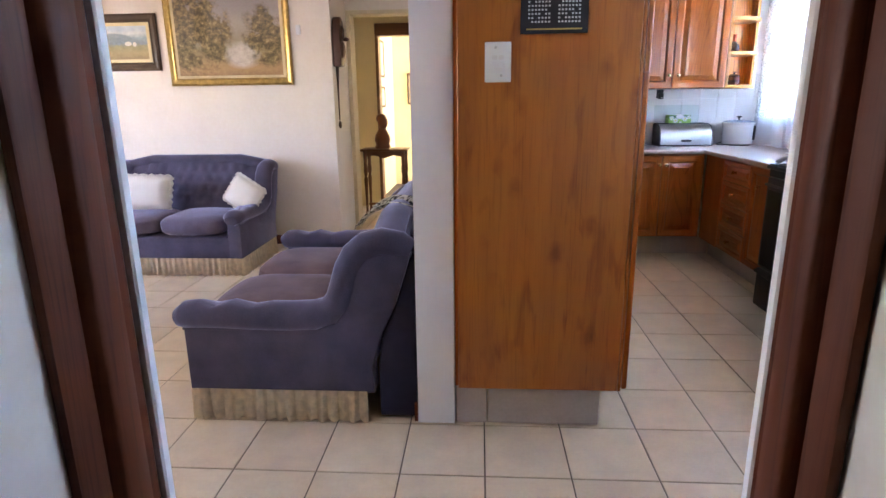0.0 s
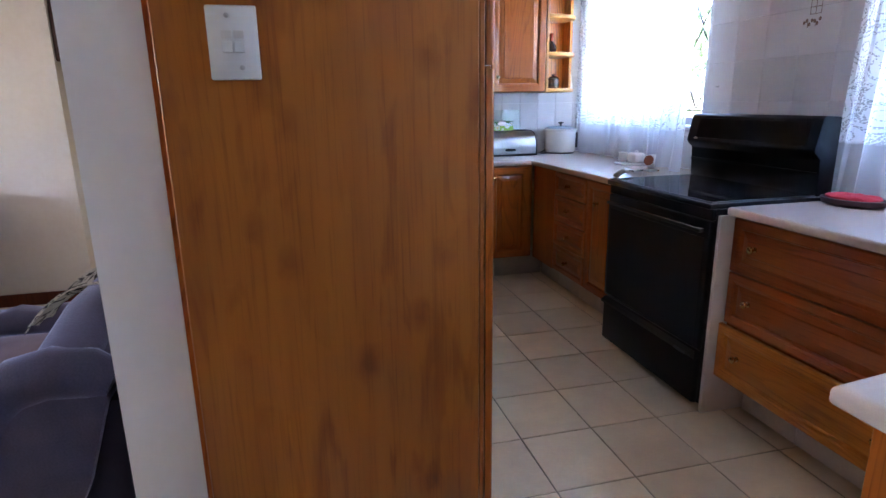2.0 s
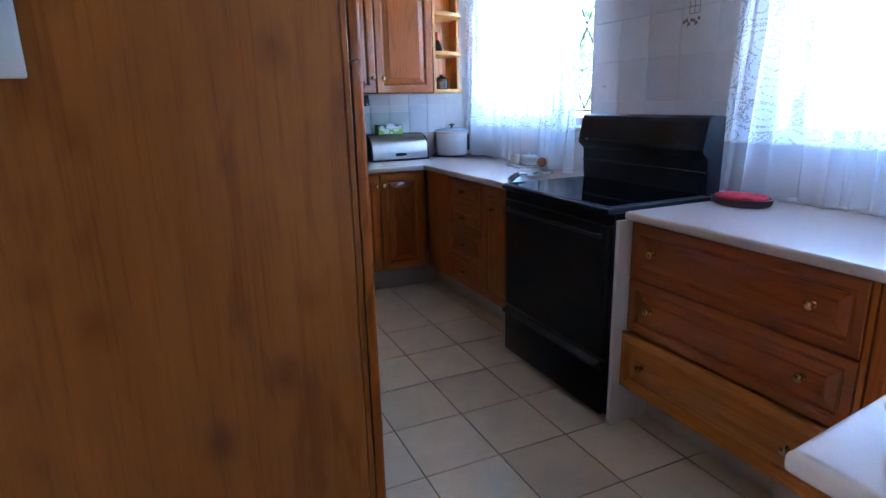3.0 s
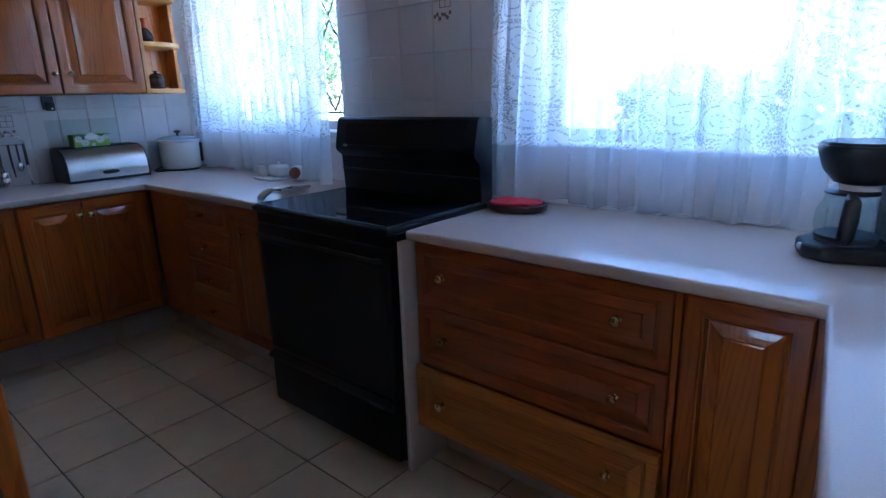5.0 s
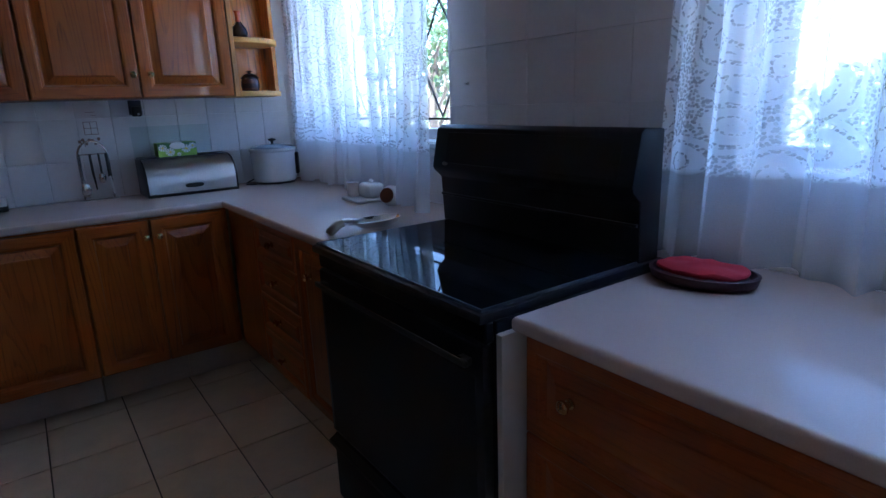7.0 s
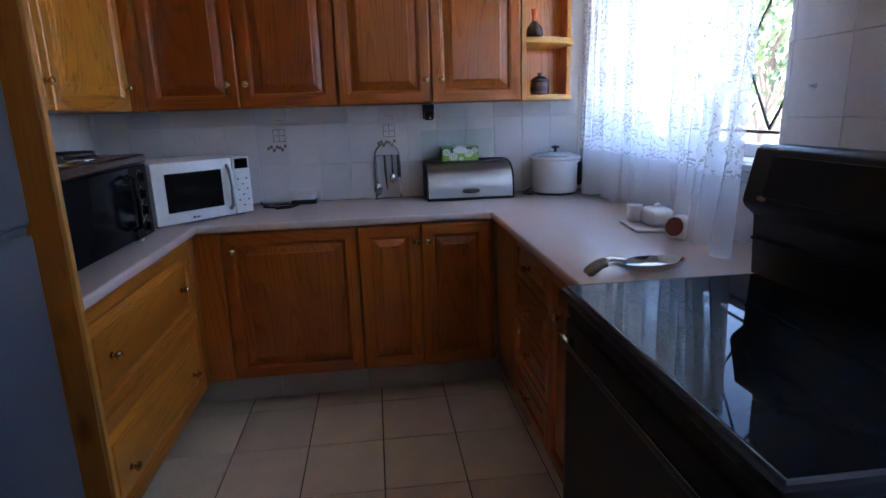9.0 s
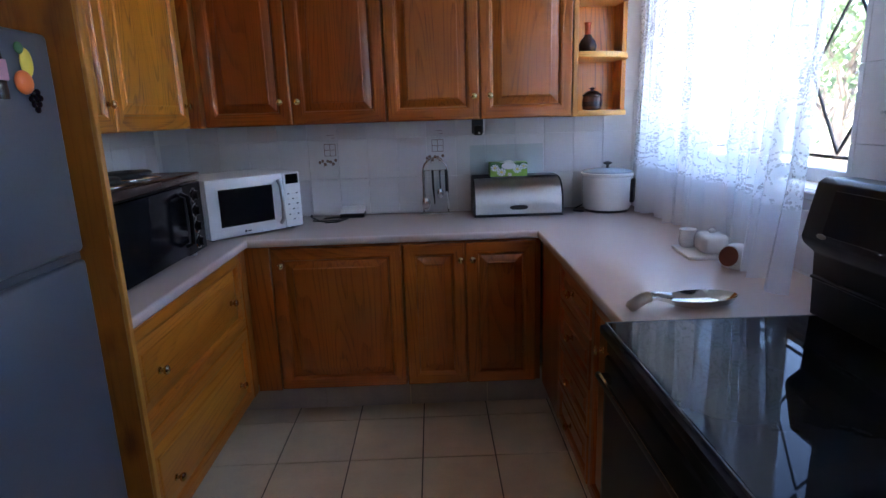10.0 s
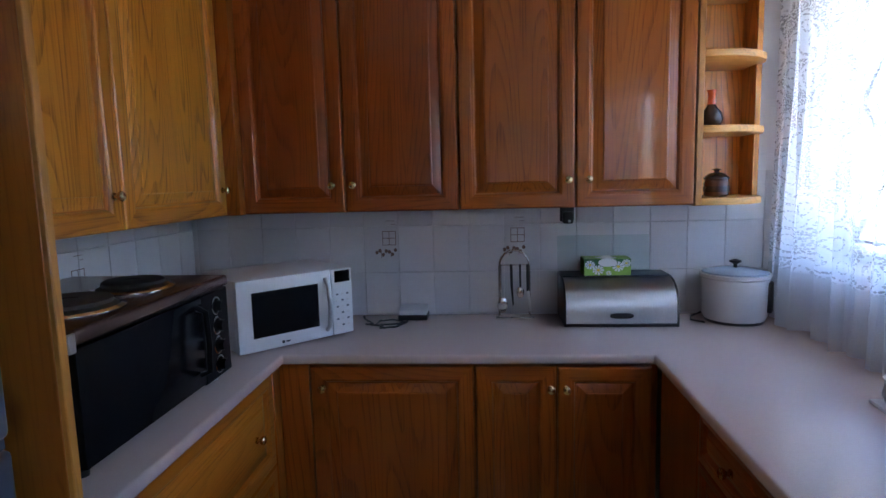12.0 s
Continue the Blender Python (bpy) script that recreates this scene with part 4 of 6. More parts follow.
def wall_cabinet(name, x0, x1, doors, label, timber):
    t = thing(name, label, "cabinet", group="kitchen wall cabinets")
    part("body", box(x0, 4.778, 1.375, x1, YB - 0.002, 2.40, 0.002), timber, t)
    for a, b, k in doors:
        door_leaf("door", t, b - a, 1.022, FACE_S(a, 4.756, 1.377), [(k - a, 1.478 - 1.377)], timber)


# the shade on this cabinet is mixed into its timber colour
wall_cabinet("wall_cabinet", 0.432, 1.284, [(0.462, 0.852, 0.808), (0.858, 1.280, 0.888)], "shaded oak wall cabinet with two raised-panel doors", OAK_SHADED)
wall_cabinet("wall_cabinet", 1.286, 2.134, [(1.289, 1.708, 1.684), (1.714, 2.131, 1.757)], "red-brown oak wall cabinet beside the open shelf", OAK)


def left_wall_cabinet():
    t = thing("wall_cabinet", "window-lit oak wall cabinet above the mini oven", "cabinet", group="kitchen wall cabinets")
    # same oak as the other units; the window light is in its colour
    part("body", box(XL + 0.003, 3.504, 1.375, 0.392, YB - 0.002, 2.40, 0.002), OAK_LIT, t)
    door_leaf("door", t, 0.588, 1.022, FACE_E(0.414, 3.508, 1.377), [(0.55, 0.092)], OAK_LIT)
    door_leaf("door", t, 0.610, 1.022, FACE_E(0.414, 4.100, 1.377), [(0.575, 0.095)], OAK_LIT)
    part("corner_post", box(0.393, 4.714, 1.375, 0.460, 4.777, 2.40, 0.002), OAK, t)


left_wall_cabinet()


def corner_shelf():
    t = thing("corner_shelf", "open oak end shelf with angled boards", "shelf")
    part("end_board", box(2.136, 4.758, 1.372, 2.158, YB - 0.003, 2.40, 0.002), OAK_EDGE, t)
    # back board and batten carry window light in their colour
    part("back_board", box(2.159, YB - 0.016, 1.372, 2.440, YB - 0.004, 2.40, 0.001), OAK_LIT, t)
    part("side_batten", box(2.418, 4.96, 1.372, 2.440, YB - 0.017, 2.40, 0.002), OAK_LIT, t)
    for z in (1.372, 1.632, 1.895, 2.15):
        part("shelf_board", prism([(2.159, 4.762), (2.27, 4.768), (2.36, 4.81), (2.415, 4.87), (2.438, 4.93), (2.438, YB - 0.018), (2.159, YB - 0.018)], z, z + 0.026, "z", 0.004), OAK_SHELF, t)


corner_shelf()

# ---- curtains ----


def curtain(name, y_far, y_near, z0, z1, label, folds, weave, lean, seed=1):
    """A gathered net on a wire: soft folds that open towards the hem, a frill above the wire."""
    rnd = random.Random(seed)
    t = thing(name, label, "curtain")
    nu, nv = folds * 8, 26
    phase = [rnd.uniform(0.6, 1.4) for _ in range(folds + 2)]
    bm = bmesh.new()
    uv = bm.loops.layers.uv.new("weave")
    grid = []
    for j in range(nv + 1):
        v = j / nv
        z, row = z0 + (z1 - z0) * v, []
        for i in range(nu + 1):
            u = i / nu
            k = u * folds
            a, b = int(k), k - int(k)
            amp = (phase[a] * (1 - b) + phase[a + 1] * b) * (0.014 + 0.016 * (1 - v))
            y = y_far + (y_near(v) - y_far) * u + 0.012 * math.sin(5 * k + 3 * v)
            x = XR - 0.085 + amp * math.sin(2 * math.pi * k + 0.7 * math.sin(3 * v + a)) + 0.012 * math.sin(2.1 * k)
            x -= lean(u) * (1 - v) ** 1.6
            dz = 0.008 * math.sin(2.4 * k) if j == 0 else 0.0
            row.append((bm.verts.new((x, y, z + dz)), (u * folds * 0.115, z / 2)))
        grid.append(row)
    for j in range(nv):
        for i in range(nu):
            f = bm.faces.new([grid[j][i][0], grid[j][i + 1][0], grid[j + 1][i + 1][0], grid[j + 1][i][0]])
            for l, c in zip(f.loops, (grid[j][i], grid[j][i + 1], grid[j + 1][i + 1], grid[j + 1][i])):
                l[uv].uv = c[1]
    part("net", bm, weave, t)
    ya, yb = y_near(1.0), y_far
    bm = bmesh.new()
    uv = bm.loops.layers.uv.new("weave")
    cols = []
    for i in range(nu * 2 + 1):
        u = i / (nu * 2)
        y = ya + (yb - ya) * u
        cols.append([(bm.verts.new((XR - 0.093 + (0.016 * math.sin(i * 1.9) + 0.006 * math.sin(i * 0.7)) * (0.3 + abs(k - 1)), y, z1 - 0.055 + 0.04 * k + 0.006 * math.sin(i * 1.1) * k)), (u * 6, 0.6 + 0.02 * k)) for k in range(3)])
    for a, b in zip(cols, cols[1:]):
        for k in range(2):
            f = bm.faces.new([a[k][0], b[k][0], b[k + 1][0], a[k + 1][0]])
            for l, c in zip(f.loops, (a[k], b[k], b[k + 1], a[k + 1])):
                l[uv].uv = c[1]
    part("frill", bm, weave, t, "ruffled heading of the net")
    part("curtain_wire", tube([(XR - 0.085, ya - 0.02, z1 - 0.03), (XR - 0.085, yb + 0.02, z1 - 0.03)], 0.005, 8), STEEL, t)
    return t


curtain("net_curtain", 5.00, lambda v: 3.50 + 0.08 * v, 0.915, 2.19, "white lace net curtain gathered over the window", 15, LACE_THIN, lambda u: 0.012 + 0.10 * min(1.0, max(0.0, (u - 0.76) / 0.12)), 3)
curtain("net_curtain", 2.57, lambda v: 0.80, 0.925, 2.30, "white lace net curtain hanging to the worktop", 20, LACE, lambda u: 0.03 + 0.05 * max(0.0, 1 - 6 * u), 8)

# ---- things on the worktops ----


def mini_oven():
    t = thing("mini_oven", "black countertop oven with two hotplates on top", "oven", pose(0.088, 3.63, 0.9) @ Matrix.Diagonal((1.02, 1.04, 1.05, 1)))
    part("body", box(0.0, 0.0, 0.018, 0.470, 0.645, 0.271, 0.006, 2), OVEN_BLACK, t)
    part("top_plate", box(-0.004, -0.004, 0.272, 0.492, 0.649, 0.304, 0.009, 3), OVEN_TOP, t, "brown enamelled metal top")
    d = part("glass_door", box(0.472, 0.012, 0.03, 0.492, 0.485, 0.268, 0.004, 2), DARK_GLASS, t)
    part("handle", tube([(0.494, 0.455, 0.245), (0.518, 0.455, 0.235), (0.522, 0.455, 0.155), (0.518, 0.455, 0.075), (0.494, 0.455, 0.065)], 0.008, 10), OVEN_BLACK, d)
    c = part("control_panel", box(0.472, 0.49, 0.022, 0.488, 0.643, 0.270, 0.003), OVEN_BLACK, t)
    for z in (0.228, 0.172, 0.116, 0.060):
        k = part("dial", lathe([(0.021, 0), (0.021, 0.004), (0.016, 0.008), (0.015, 0.022), (0.001, 0.022)], 18), OVEN_BLACK, c, m=pose(0.490, 0.565, z, 0, 90, 0))
        part("dial_ring", lathe([(0.026, 0), (0.026, 0.002), (0.0225, 0.003), (0.021, 0.002), (0.021, 0)], 24), CHROME, k)
    part("corner_strip", box(0.488, -0.005, 0.262, 0.4945, 0.014, 0.300, 0.002), STEEL, t)
    for x, y, r in ((0.345, 0.190, 0.088), (0.335, 0.435, 0.076)):
        h = part("hotplate", lathe([(r + 0.012, 0), (r + 0.012, 0.006), (r, 0.012), (r, 0.020), (r - 0.006, 0.024), (0.02, 0.024), (0.018, 0.022), (0.001, 0.022)], 32, centre=(x, y, 0.3045)), IRON, t)
        part("spill_ring", lathe([(r + 0.026, 0), (r + 0.026, 0.002), (r + 0.013, 0.006), (r + 0.013, 0)], 32, centre=(x, y, 0.3045)), CHROME, h)
    for x in (0.04, 0.45):
        for y in (0.05, 0.60):
            part("foot", lathe([(0.012, 0), (0.014, 0.018)], 12, centre=(x, y, 0)), WHITE_PLASTIC if x > 0.3 and y > 0.3 else BLACK_PLASTIC, t)


OVEN_TOP = plain("brown_oven_top", (0.11, 0.065, 0.05), 0.25, 0.4, var=0.15, relief=0.03)
mini_oven()


def microwave():
    t = thing("microwave", "white microwave oven set across the corner", "microwave", pose(0.540, 4.452, 0.9, 0, 0, 45))
    w, h, d = 0.452, 0.266, 0.34
    part("casing", box(0, 0.022, 0.014, w, d, h, 0.005, 2), WHITE_PLASTIC, t)
    f = part("door", box(0.0, -0.004, 0.012, w * 0.80, 0.020, h, 0.006, 2), WHITE_PLASTIC, t)
    part("door_window", box(0.052, -0.0065, 0.060, w * 0.675, -0.0042, h - 0.045, 0.001), DARK_GLASS, f)
    part("maker_mark", joined(lathe([(0.006, 0), (0.006, 0.001)], 12)), DARK_TRIM, f, m=pose(0.16, -0.0042, 0.030, 90))
    part("maker_name", box(0.170, -0.0050, 0.027, 0.186, -0.0042, 0.033), DARK_TRIM, f)
    part("handle", tube([(w * 0.745, -0.004, 0.04), (w * 0.750, -0.024, 0.06), (w * 0.752, -0.030, 0.14), (w * 0.750, -0.024, h - 0.055), (w * 0.745, -0.004, h - 0.03)], 0.009, 10), STEEL, f, "silver bowed handle")
    c = part("control_panel", box(w * 0.802, -0.004, 0.012, w, 0.020, h, 0.006, 2), WHITE_PLASTIC, t)
    part("display", box(w * 0.83, -0.0056, h - 0.052, w * 0.975, -0.0042, h - 0.008, 0.001), BLACK_GLASS, c)
    for i in range(3):
        for j in range(6):
            part("button", box(w * 0.84 + i * 0.022, -0.0056, 0.045 + j * 0.024, w * 0.84 + i * 0.022 + 0.010, -0.0042, 0.045 + j * 0.024 + 0.006, 0.001), FRIDGE_GREY if (i + j) % 2 else WHITE_BOARD, c)
    for x in (0.03, w - 0.03):
        for y in (0.05, d - 0.03):
            part("foot", lathe([(0.010, 0), (0.012, 0.014)], 10, centre=(x, y, 0)), BLACK_PLASTIC, t)


microwave()
pts = [(0.86, 4.97, 0.925), (0.875, 4.955, 0.905), (0.90, 4.925, 0.9045), (0.945, 4.875, 0.9045), (1.00, 4.905, 0.9045), (1.03, 4.945, 0.9045), (0.985, 4.965, 0.9075), (0.935, 4.945, 0.9075), (0.925, 4.905, 0.9045), (0.965, 4.85, 0.9045), (1.01, 4.86, 0.9045), (1.045, 4.93, 0.9045), (1.05, 4.985, 0.908)]
smooth_pts = []
for i in range(len(pts) - 1):
    p0, p1, p2, p3 = (Vector(pts[max(0, min(len(pts) - 1, i + k))]) for k in (-1, 0, 1, 2))
    for s in (0, 0.25, 0.5, 0.75):
        smooth_pts.append(0.5 * ((2 * p1) + (p2 - p0) * s + (2 * p0 - 5 * p1 + 4 * p2 - p3) * s * s + (3 * p1 - 3 * p2 + p0 - p3) * s ** 3))
solid("power_cable", tube(smooth_pts, 0.0035, 6), BLACK_PLASTIC, "black power cable looped on the worktop", "cable")


def router_box():
    t = thing("kitchen_scale", "small white and black box on the worktop", "appliance", pose(1.065, 5.02, 0.9))
    part("base", box(-0.062, -0.045, 0.0, 0.062, 0.05, 0.022, 0.004, 2), BLACK_PLASTIC, t)
    part("cover", prism([(-0.042, 0.023), (0.048, 0.023), (0.048, 0.052), (-0.030, 0.040)], -0.060, 0.060, "x", 0.003), WHITE_PLASTIC, t)


router_box()


def utensil_rack():
    t = thing("utensil_rack", "chrome wire rack with hanging serving spoons", "utensil rack", pose(1.497, 5.048, 0.9) @ Matrix.Scale(0.94, 4))
    arch = [(-0.068, 0, 0.006)] + [(-0.068 + 0.004 * 0, 0, 0.006 + 0.22 * i / 4) for i in range(1, 5)]
    arch += [(-0.068 * math.cos(a), 0, 0.226 + 0.078 * math.sin(a)) for a in [math.pi * i / 10 for i in range(1, 10)]]
    arch += [(0.068, 0, 0.226 - 0.22 * i / 4) for i in range(0, 5)]
    part("arch", tube(arch, 0.0052, 10), CHROME, t)
    part("foot_wire", tube([(-0.068, 0, 0.006), (-0.085, -0.06, 0.005), (0.085, -0.06, 0.005), (0.068, 0, 0.006)], 0.0042, 8), CHROME, t)
    part("hook_bar", tube([(-0.066, 0, 0.236), (0.066, 0, 0.236)], 0.0035, 8), CHROME, t)
    spoon = part("serving_spoon", tube([(-0.060, -0.010, 0.240), (-0.061, -0.010, 0.12), (-0.057, -0.012, 0.09)], 0.0045, 8), CHROME, t)
    part("spoon_bowl", blob(-0.055, -0.014, 0.055, 0.024, 0.007, 0.038), CHROME, spoon)
    part("spatula", prism([(-0.020, 0.240), (-0.008, 0.240), (-0.006, 0.14), (-0.003, 0.055), (-0.009, 0.05), (-0.018, 0.14)], -0.013, -0.008, "y", 0.001), BLACK_PLASTIC, t)
    ladle = part("ladle", tube([(0.026, -0.010, 0.240), (0.027, -0.010, 0.135)], 0.005, 8), BLACK_PLASTIC, t)
    part("ladle_bowl", blob(0.026, -0.014, 0.112, 0.018, 0.007, 0.027), CHROME, ladle)
    turner = part("turner", prism([(0.053, 0.240), (0.066, 0.240), (0.068, 0.125), (0.054, 0.115)], -0.015, -0.008, "y", 0.002), BLACK_PLASTIC, t)
    part("turner_blade", prism([(0.056, 0.114), (0.068, 0.118), (0.076, 0.025), (0.066, 0.022)], -0.013, -0.010, "y", 0.0005), WHITE_PLASTIC, turner)


utensil_rack()


def bread_bin():
    t = thing("bread_bin", "brushed steel roll-top bread bin", "bread bin", pose(1.683, 4.852, 0.9))
    w, d, h = 0.440, 0.235, 0.182
    prof = [(0, 0.008), (0, 0.055), (0.004, 0.10), (0.025, 0.140), (0.060, 0.168), (0.105, h), (d, h), (d, 0.008)]
    for x0, x1 in ((0.0, 0.008), (w - 0.008, w)):
        part("end_cap", prism(prof, x0, x1, "x", 0.002), BLACK_PLASTIC, t)
    part("base", box(0.0, 0, 0.0, w, d, 0.012, 0.002), BLACK_PLASTIC, t)
    lid = [(0.003, 0.014), (0.003, 0.055), (0.007, 0.099), (0.027, 0.138), (0.061, 0.165), (0.105, h - 0.003), (d - 0.002, h - 0.003), (d - 0.002, 0.014)]
    lidp = part("roll_lid", prism(lid, 0.0085, w - 0.0085, "x"), STEEL, t)
    part("handle", blob(w / 2, -0.004, 0.046, 0.045, 0.007, 0.011, 3), BLACK_PLASTIC, lidp)
    part("top_edge", box(0.006, 0.10, h, w - 0.006, d, h + 0.006, 0.002), DARK_TRIM, t)


bread_bin()
solid("glass_board", box(-0.19, 0, 0, 0.19, 0.006, 0.155, 0.002), BOARD_GLASS, "clear glass cutting board leaning on the tiles", "cutting board", pose(1.87, 5.045, 1.0885, -10))


def tissue_box():
    t = thing("tissue_box", "lime green tissue box with white daisies", "tissue box", pose(1.774, 4.950, 1.0885) @ Matrix.Diagonal((0.93, 0.93, 0.8, 1)))
    part("carton", box(0, 0, 0, 0.20, 0.10, 0.085, 0.001), LIME, t)
    part("print_band", box(0.001, -0.0008, 0.045, 0.199, -0.0003, 0.0845), DEEP_GREEN, t)
    for x, z, r in ((0.025, 0.055, 0.022), (0.06, 0.028, 0.025), (0.145, 0.045, 0.026), (0.18, 0.062, 0.020), (0.105, 0.012, 0.012)):
        bm = bmesh.new()
        for k in range(9):
            a = 2 * math.pi * k / 9
            q = [bm.verts.new((x + r * f * math.cos(a + s), -0.0016, max(0.001, min(0.084, z + r * f * math.sin(a + s))))) for f, s in ((0.25, -0.25), (0.95, -0.25), (1.0, 0.0), (0.95, 0.25), (0.25, 0.25))]
            bm.faces.new(q)
        fl = part("daisy", bm, WHITE_PLASTIC, t, smooth=False)
        part("daisy_eye", lathe([(r * 0.28, 0), (r * 0.28, 0.0008)], 10), YELLOW, fl, m=pose(x, -0.0017, z, 90))
    part("opening", blob(0.10, -0.001, 0.066, 0.040, 0.0022, 0.022), WHITE_BOARD, t, "oval opening with pale tissue")
    part("opening_top", blob(0.10, 0.04, 0.0855, 0.045, 0.035, 0.002), WHITE_BOARD, t)
    part("tissue", blob(0.10, 0.03, 0.088, 0.026, 0.018, 0.010, 2.0, 16, 8), CUSHION, t)


tissue_box()


def slow_cooker():
    t = thing("slow_cooker", "white slow cooker with a glass lid", "slow cooker", pose(2.366, 4.958, 0.9))
    part("base_ring", lathe([(0.108, 0), (0.112, 0.012)], 36), BLACK_PLASTIC, t)
    part("pot", lathe([(0.112, 0.012), (0.121, 0.03), (0.124, 0.175), (0.130, 0.180), (0.130, 0.192), (0.119, 0.194)], 40), WHITE_ENAMEL, t)
    lid = part("lid", lathe([(0.122, 0.195), (0.120, 0.200), (0.09, 0.208), (0.05, 0.213), (0.012, 0.214)], 36), CLEAR_LID, t, "pale glass lid")
    part("lid_knob", lathe([(0.008, 0.214), (0.007, 0.228), (0.022, 0.236), (0.022, 0.242), (0.004, 0.248)], 18), BLACK_PLASTIC, lid)
    for a in (-28, 118):
        part("handle", box(0.116, -0.032, 0.045, 0.136, 0.032, 0.165, 0.008, 2), BLACK_PLASTIC, t, m=pose(0, 0, 0, 0, 0, a))
    part("lead", tube([(-0.10, 0.04, 0.03), (-0.15, 0.05, 0.006), (-0.17, -0.01, 0.005), (-0.13, -0.05, 0.005)], 0.004, 6), BLACK_PLASTIC, t)


CLEAR_LID = plain("frosted_lid_glass", (0.36, 0.42, 0.50), 0.12, relief=0)
slow_cooker()


def plug_point():
    t = thing("wall_socket", "dark plug in a socket under the wall cabinet", "socket", pose(1.725, YB - 0.002, 1.322))
    part("plate", box(-0.03, -0.008, -0.022, 0.03, 0.0, 0.05, 0.003), DARK_TRIM, t)
    part("plug", box(-0.022, -0.05, -0.03, 0.022, -0.0085, 0.02, 0.008, 2), BLACK_PLASTIC, t)
    part("plug_mark", blob(0.004, -0.051, -0.018, 0.006, 0.002, 0.006), STEEL, t)


plug_point()


def vase():
    t = thing("vase", "small dark vase with an orange neck", "vase", pose(2.235, 4.90, 1.6585))
    part("body", lathe([(0.026, 0), (0.038, 0.012), (0.042, 0.032), (0.036, 0.055), (0.020, 0.074), (0.014, 0.085)], 28), DARK_GLAZE, t)
    part("neck", lathe([(0.0138, 0.085), (0.012, 0.105), (0.014, 0.132), (0.018, 0.138), (0.014, 0.139)], 24), ORANGE_GLAZE, t)


vase()


def sugar_pot():
    t = thing("lidded_pot", "brown glazed stoneware pot with a lid", "pot", pose(2.265, 4.91, 1.3985))
    part("pot", lathe([(0.036, 0), (0.044, 0.006), (0.046, 0.05), (0.042, 0.062), (0.044, 0.066)], 28), BROWN_GLAZE, t)
    lid = part("lid", lathe([(0.047, 0.066), (0.046, 0.072), (0.028, 0.088), (0.010, 0.092)], 28), DARK_GLAZE, t)
    part("lid_knob", lathe([(0.008, 0.092), (0.008, 0.098), (0.018, 0.102), (0.002, 0.108)], 16), DARK_GLAZE, lid)
    part("band", lathe([(0.0468, 0.018), (0.0475, 0.022), (0.0475, 0.036), (0.0468, 0.04)], 28), DARK_GLAZE, t)


sugar_pot()


def butter_dish():
    t = thing("butter_dish", "white ceramic butter dish with a lid and cup", "dish", pose(2.420, 4.005, 0.9, 0, 0, 84))
    part("tray", joined(prism([(-0.10, -0.07), (0.09, -0.07), (0.09, 0.08), (-0.10, 0.08)], 0, 0.012, "z", 0.005)), WHITE_ENAMEL, t)
    part("cover", blob(-0.028, -0.018, 0.045, 0.060, 0.048, 0.034, 4), WHITE_ENAMEL, t)
    part("cover_knob", blob(-0.028, -0.018, 0.084, 0.012, 0.012, 0.010), WHITE_ENAMEL, t)
    part("jug", lathe([(0.022, 0.012), (0.030, 0.03), (0.026, 0.06), (0.030, 0.075), (0.026, 0.075)], 20, centre=(0.058, 0.034, 0)), WHITE_ENAMEL, t)


butter_dish()


TERRA = plain("terracotta_glaze", (0.24, 0.075, 0.04), 0.35, relief=0)


def salt_pig():
    t = thing("salt_pig", "cream ceramic salt pig with a brown mouth", "salt pig", pose(2.425, 3.785, 0.9, 0, 0, -150) @ Matrix.Scale(0.8, 4))
    part("body", blob(0, 0, 0.052, 0.052, 0.055, 0.052, 2.4), WHITE_ENAMEL, t)
    part("collar", lathe([(0.043, 0), (0.045, 0.006), (0.042, 0.010), (0.039, 0.007)], 28), WHITE_ENAMEL, t, m=pose(0.044, 0, 0.057, 0, 74, 0))
    part("mouth", lathe([(0.038, 0), (0.0385, 0.004), (0.030, 0.002), (0.001, 0.001)], 28), TERRA, t, "brown glazed mouth", m=pose(0.0535, 0, 0.060, 0, 74, 0))


salt_pig()


def spoon_rest():
    t = thing("spoon_rest", "polished steel spoon rest beside the hob", "spoon rest", pose(2.165, 3.462, 0.9, 0, 0, 6))
    bm = bmesh.new()
    n, prof = 32, [(0.0, 0.004), (0.55, 0.005), (0.85, 0.014), (1.0, 0.028), (1.02, 0.027), (0.86, 0.011), (0.55, 0.002), (0.0, 0.001)]
    loops = [[bm.verts.new((r * 0.095 * math.cos(2 * math.pi * i / n), r * 0.050 * math.sin(2 * math.pi * i / n), z)) for i in range(n)] for r, z in [(max(a, 0.01), b) for a, b in prof]]
    for a, b in zip(loops, loops[1:]):
        for i in range(n):
            bm.faces.new((a[i], a[(i + 1) % n], b[(i + 1) % n], b[i]))
    part("bowl", bm, CHROME, t)
    part("handle", tube([(-0.085, 0, 0.028), (-0.12, 0.002, 0.036), (-0.155, 0.004, 0.030), (-0.185, 0.006, 0.008), (-0.192, 0.006, 0.003)], [0.013, 0.012, 0.013, 0.014, 0.010], 10, 1.2), CHROME, t)
    # sleeve over the steel handle that paints its brown reflection
    part("grip", tube([(-0.138, 0.003, 0.0345), (-0.155, 0.004, 0.030), (-0.185, 0.006, 0.010), (-0.191, 0.006, 0.004)], [0.0145, 0.0150, 0.0155, 0.011], 12, 1.2), WARM_METAL, t, "brown reflection on the steel handle, as a sleeve")


spoon_rest()


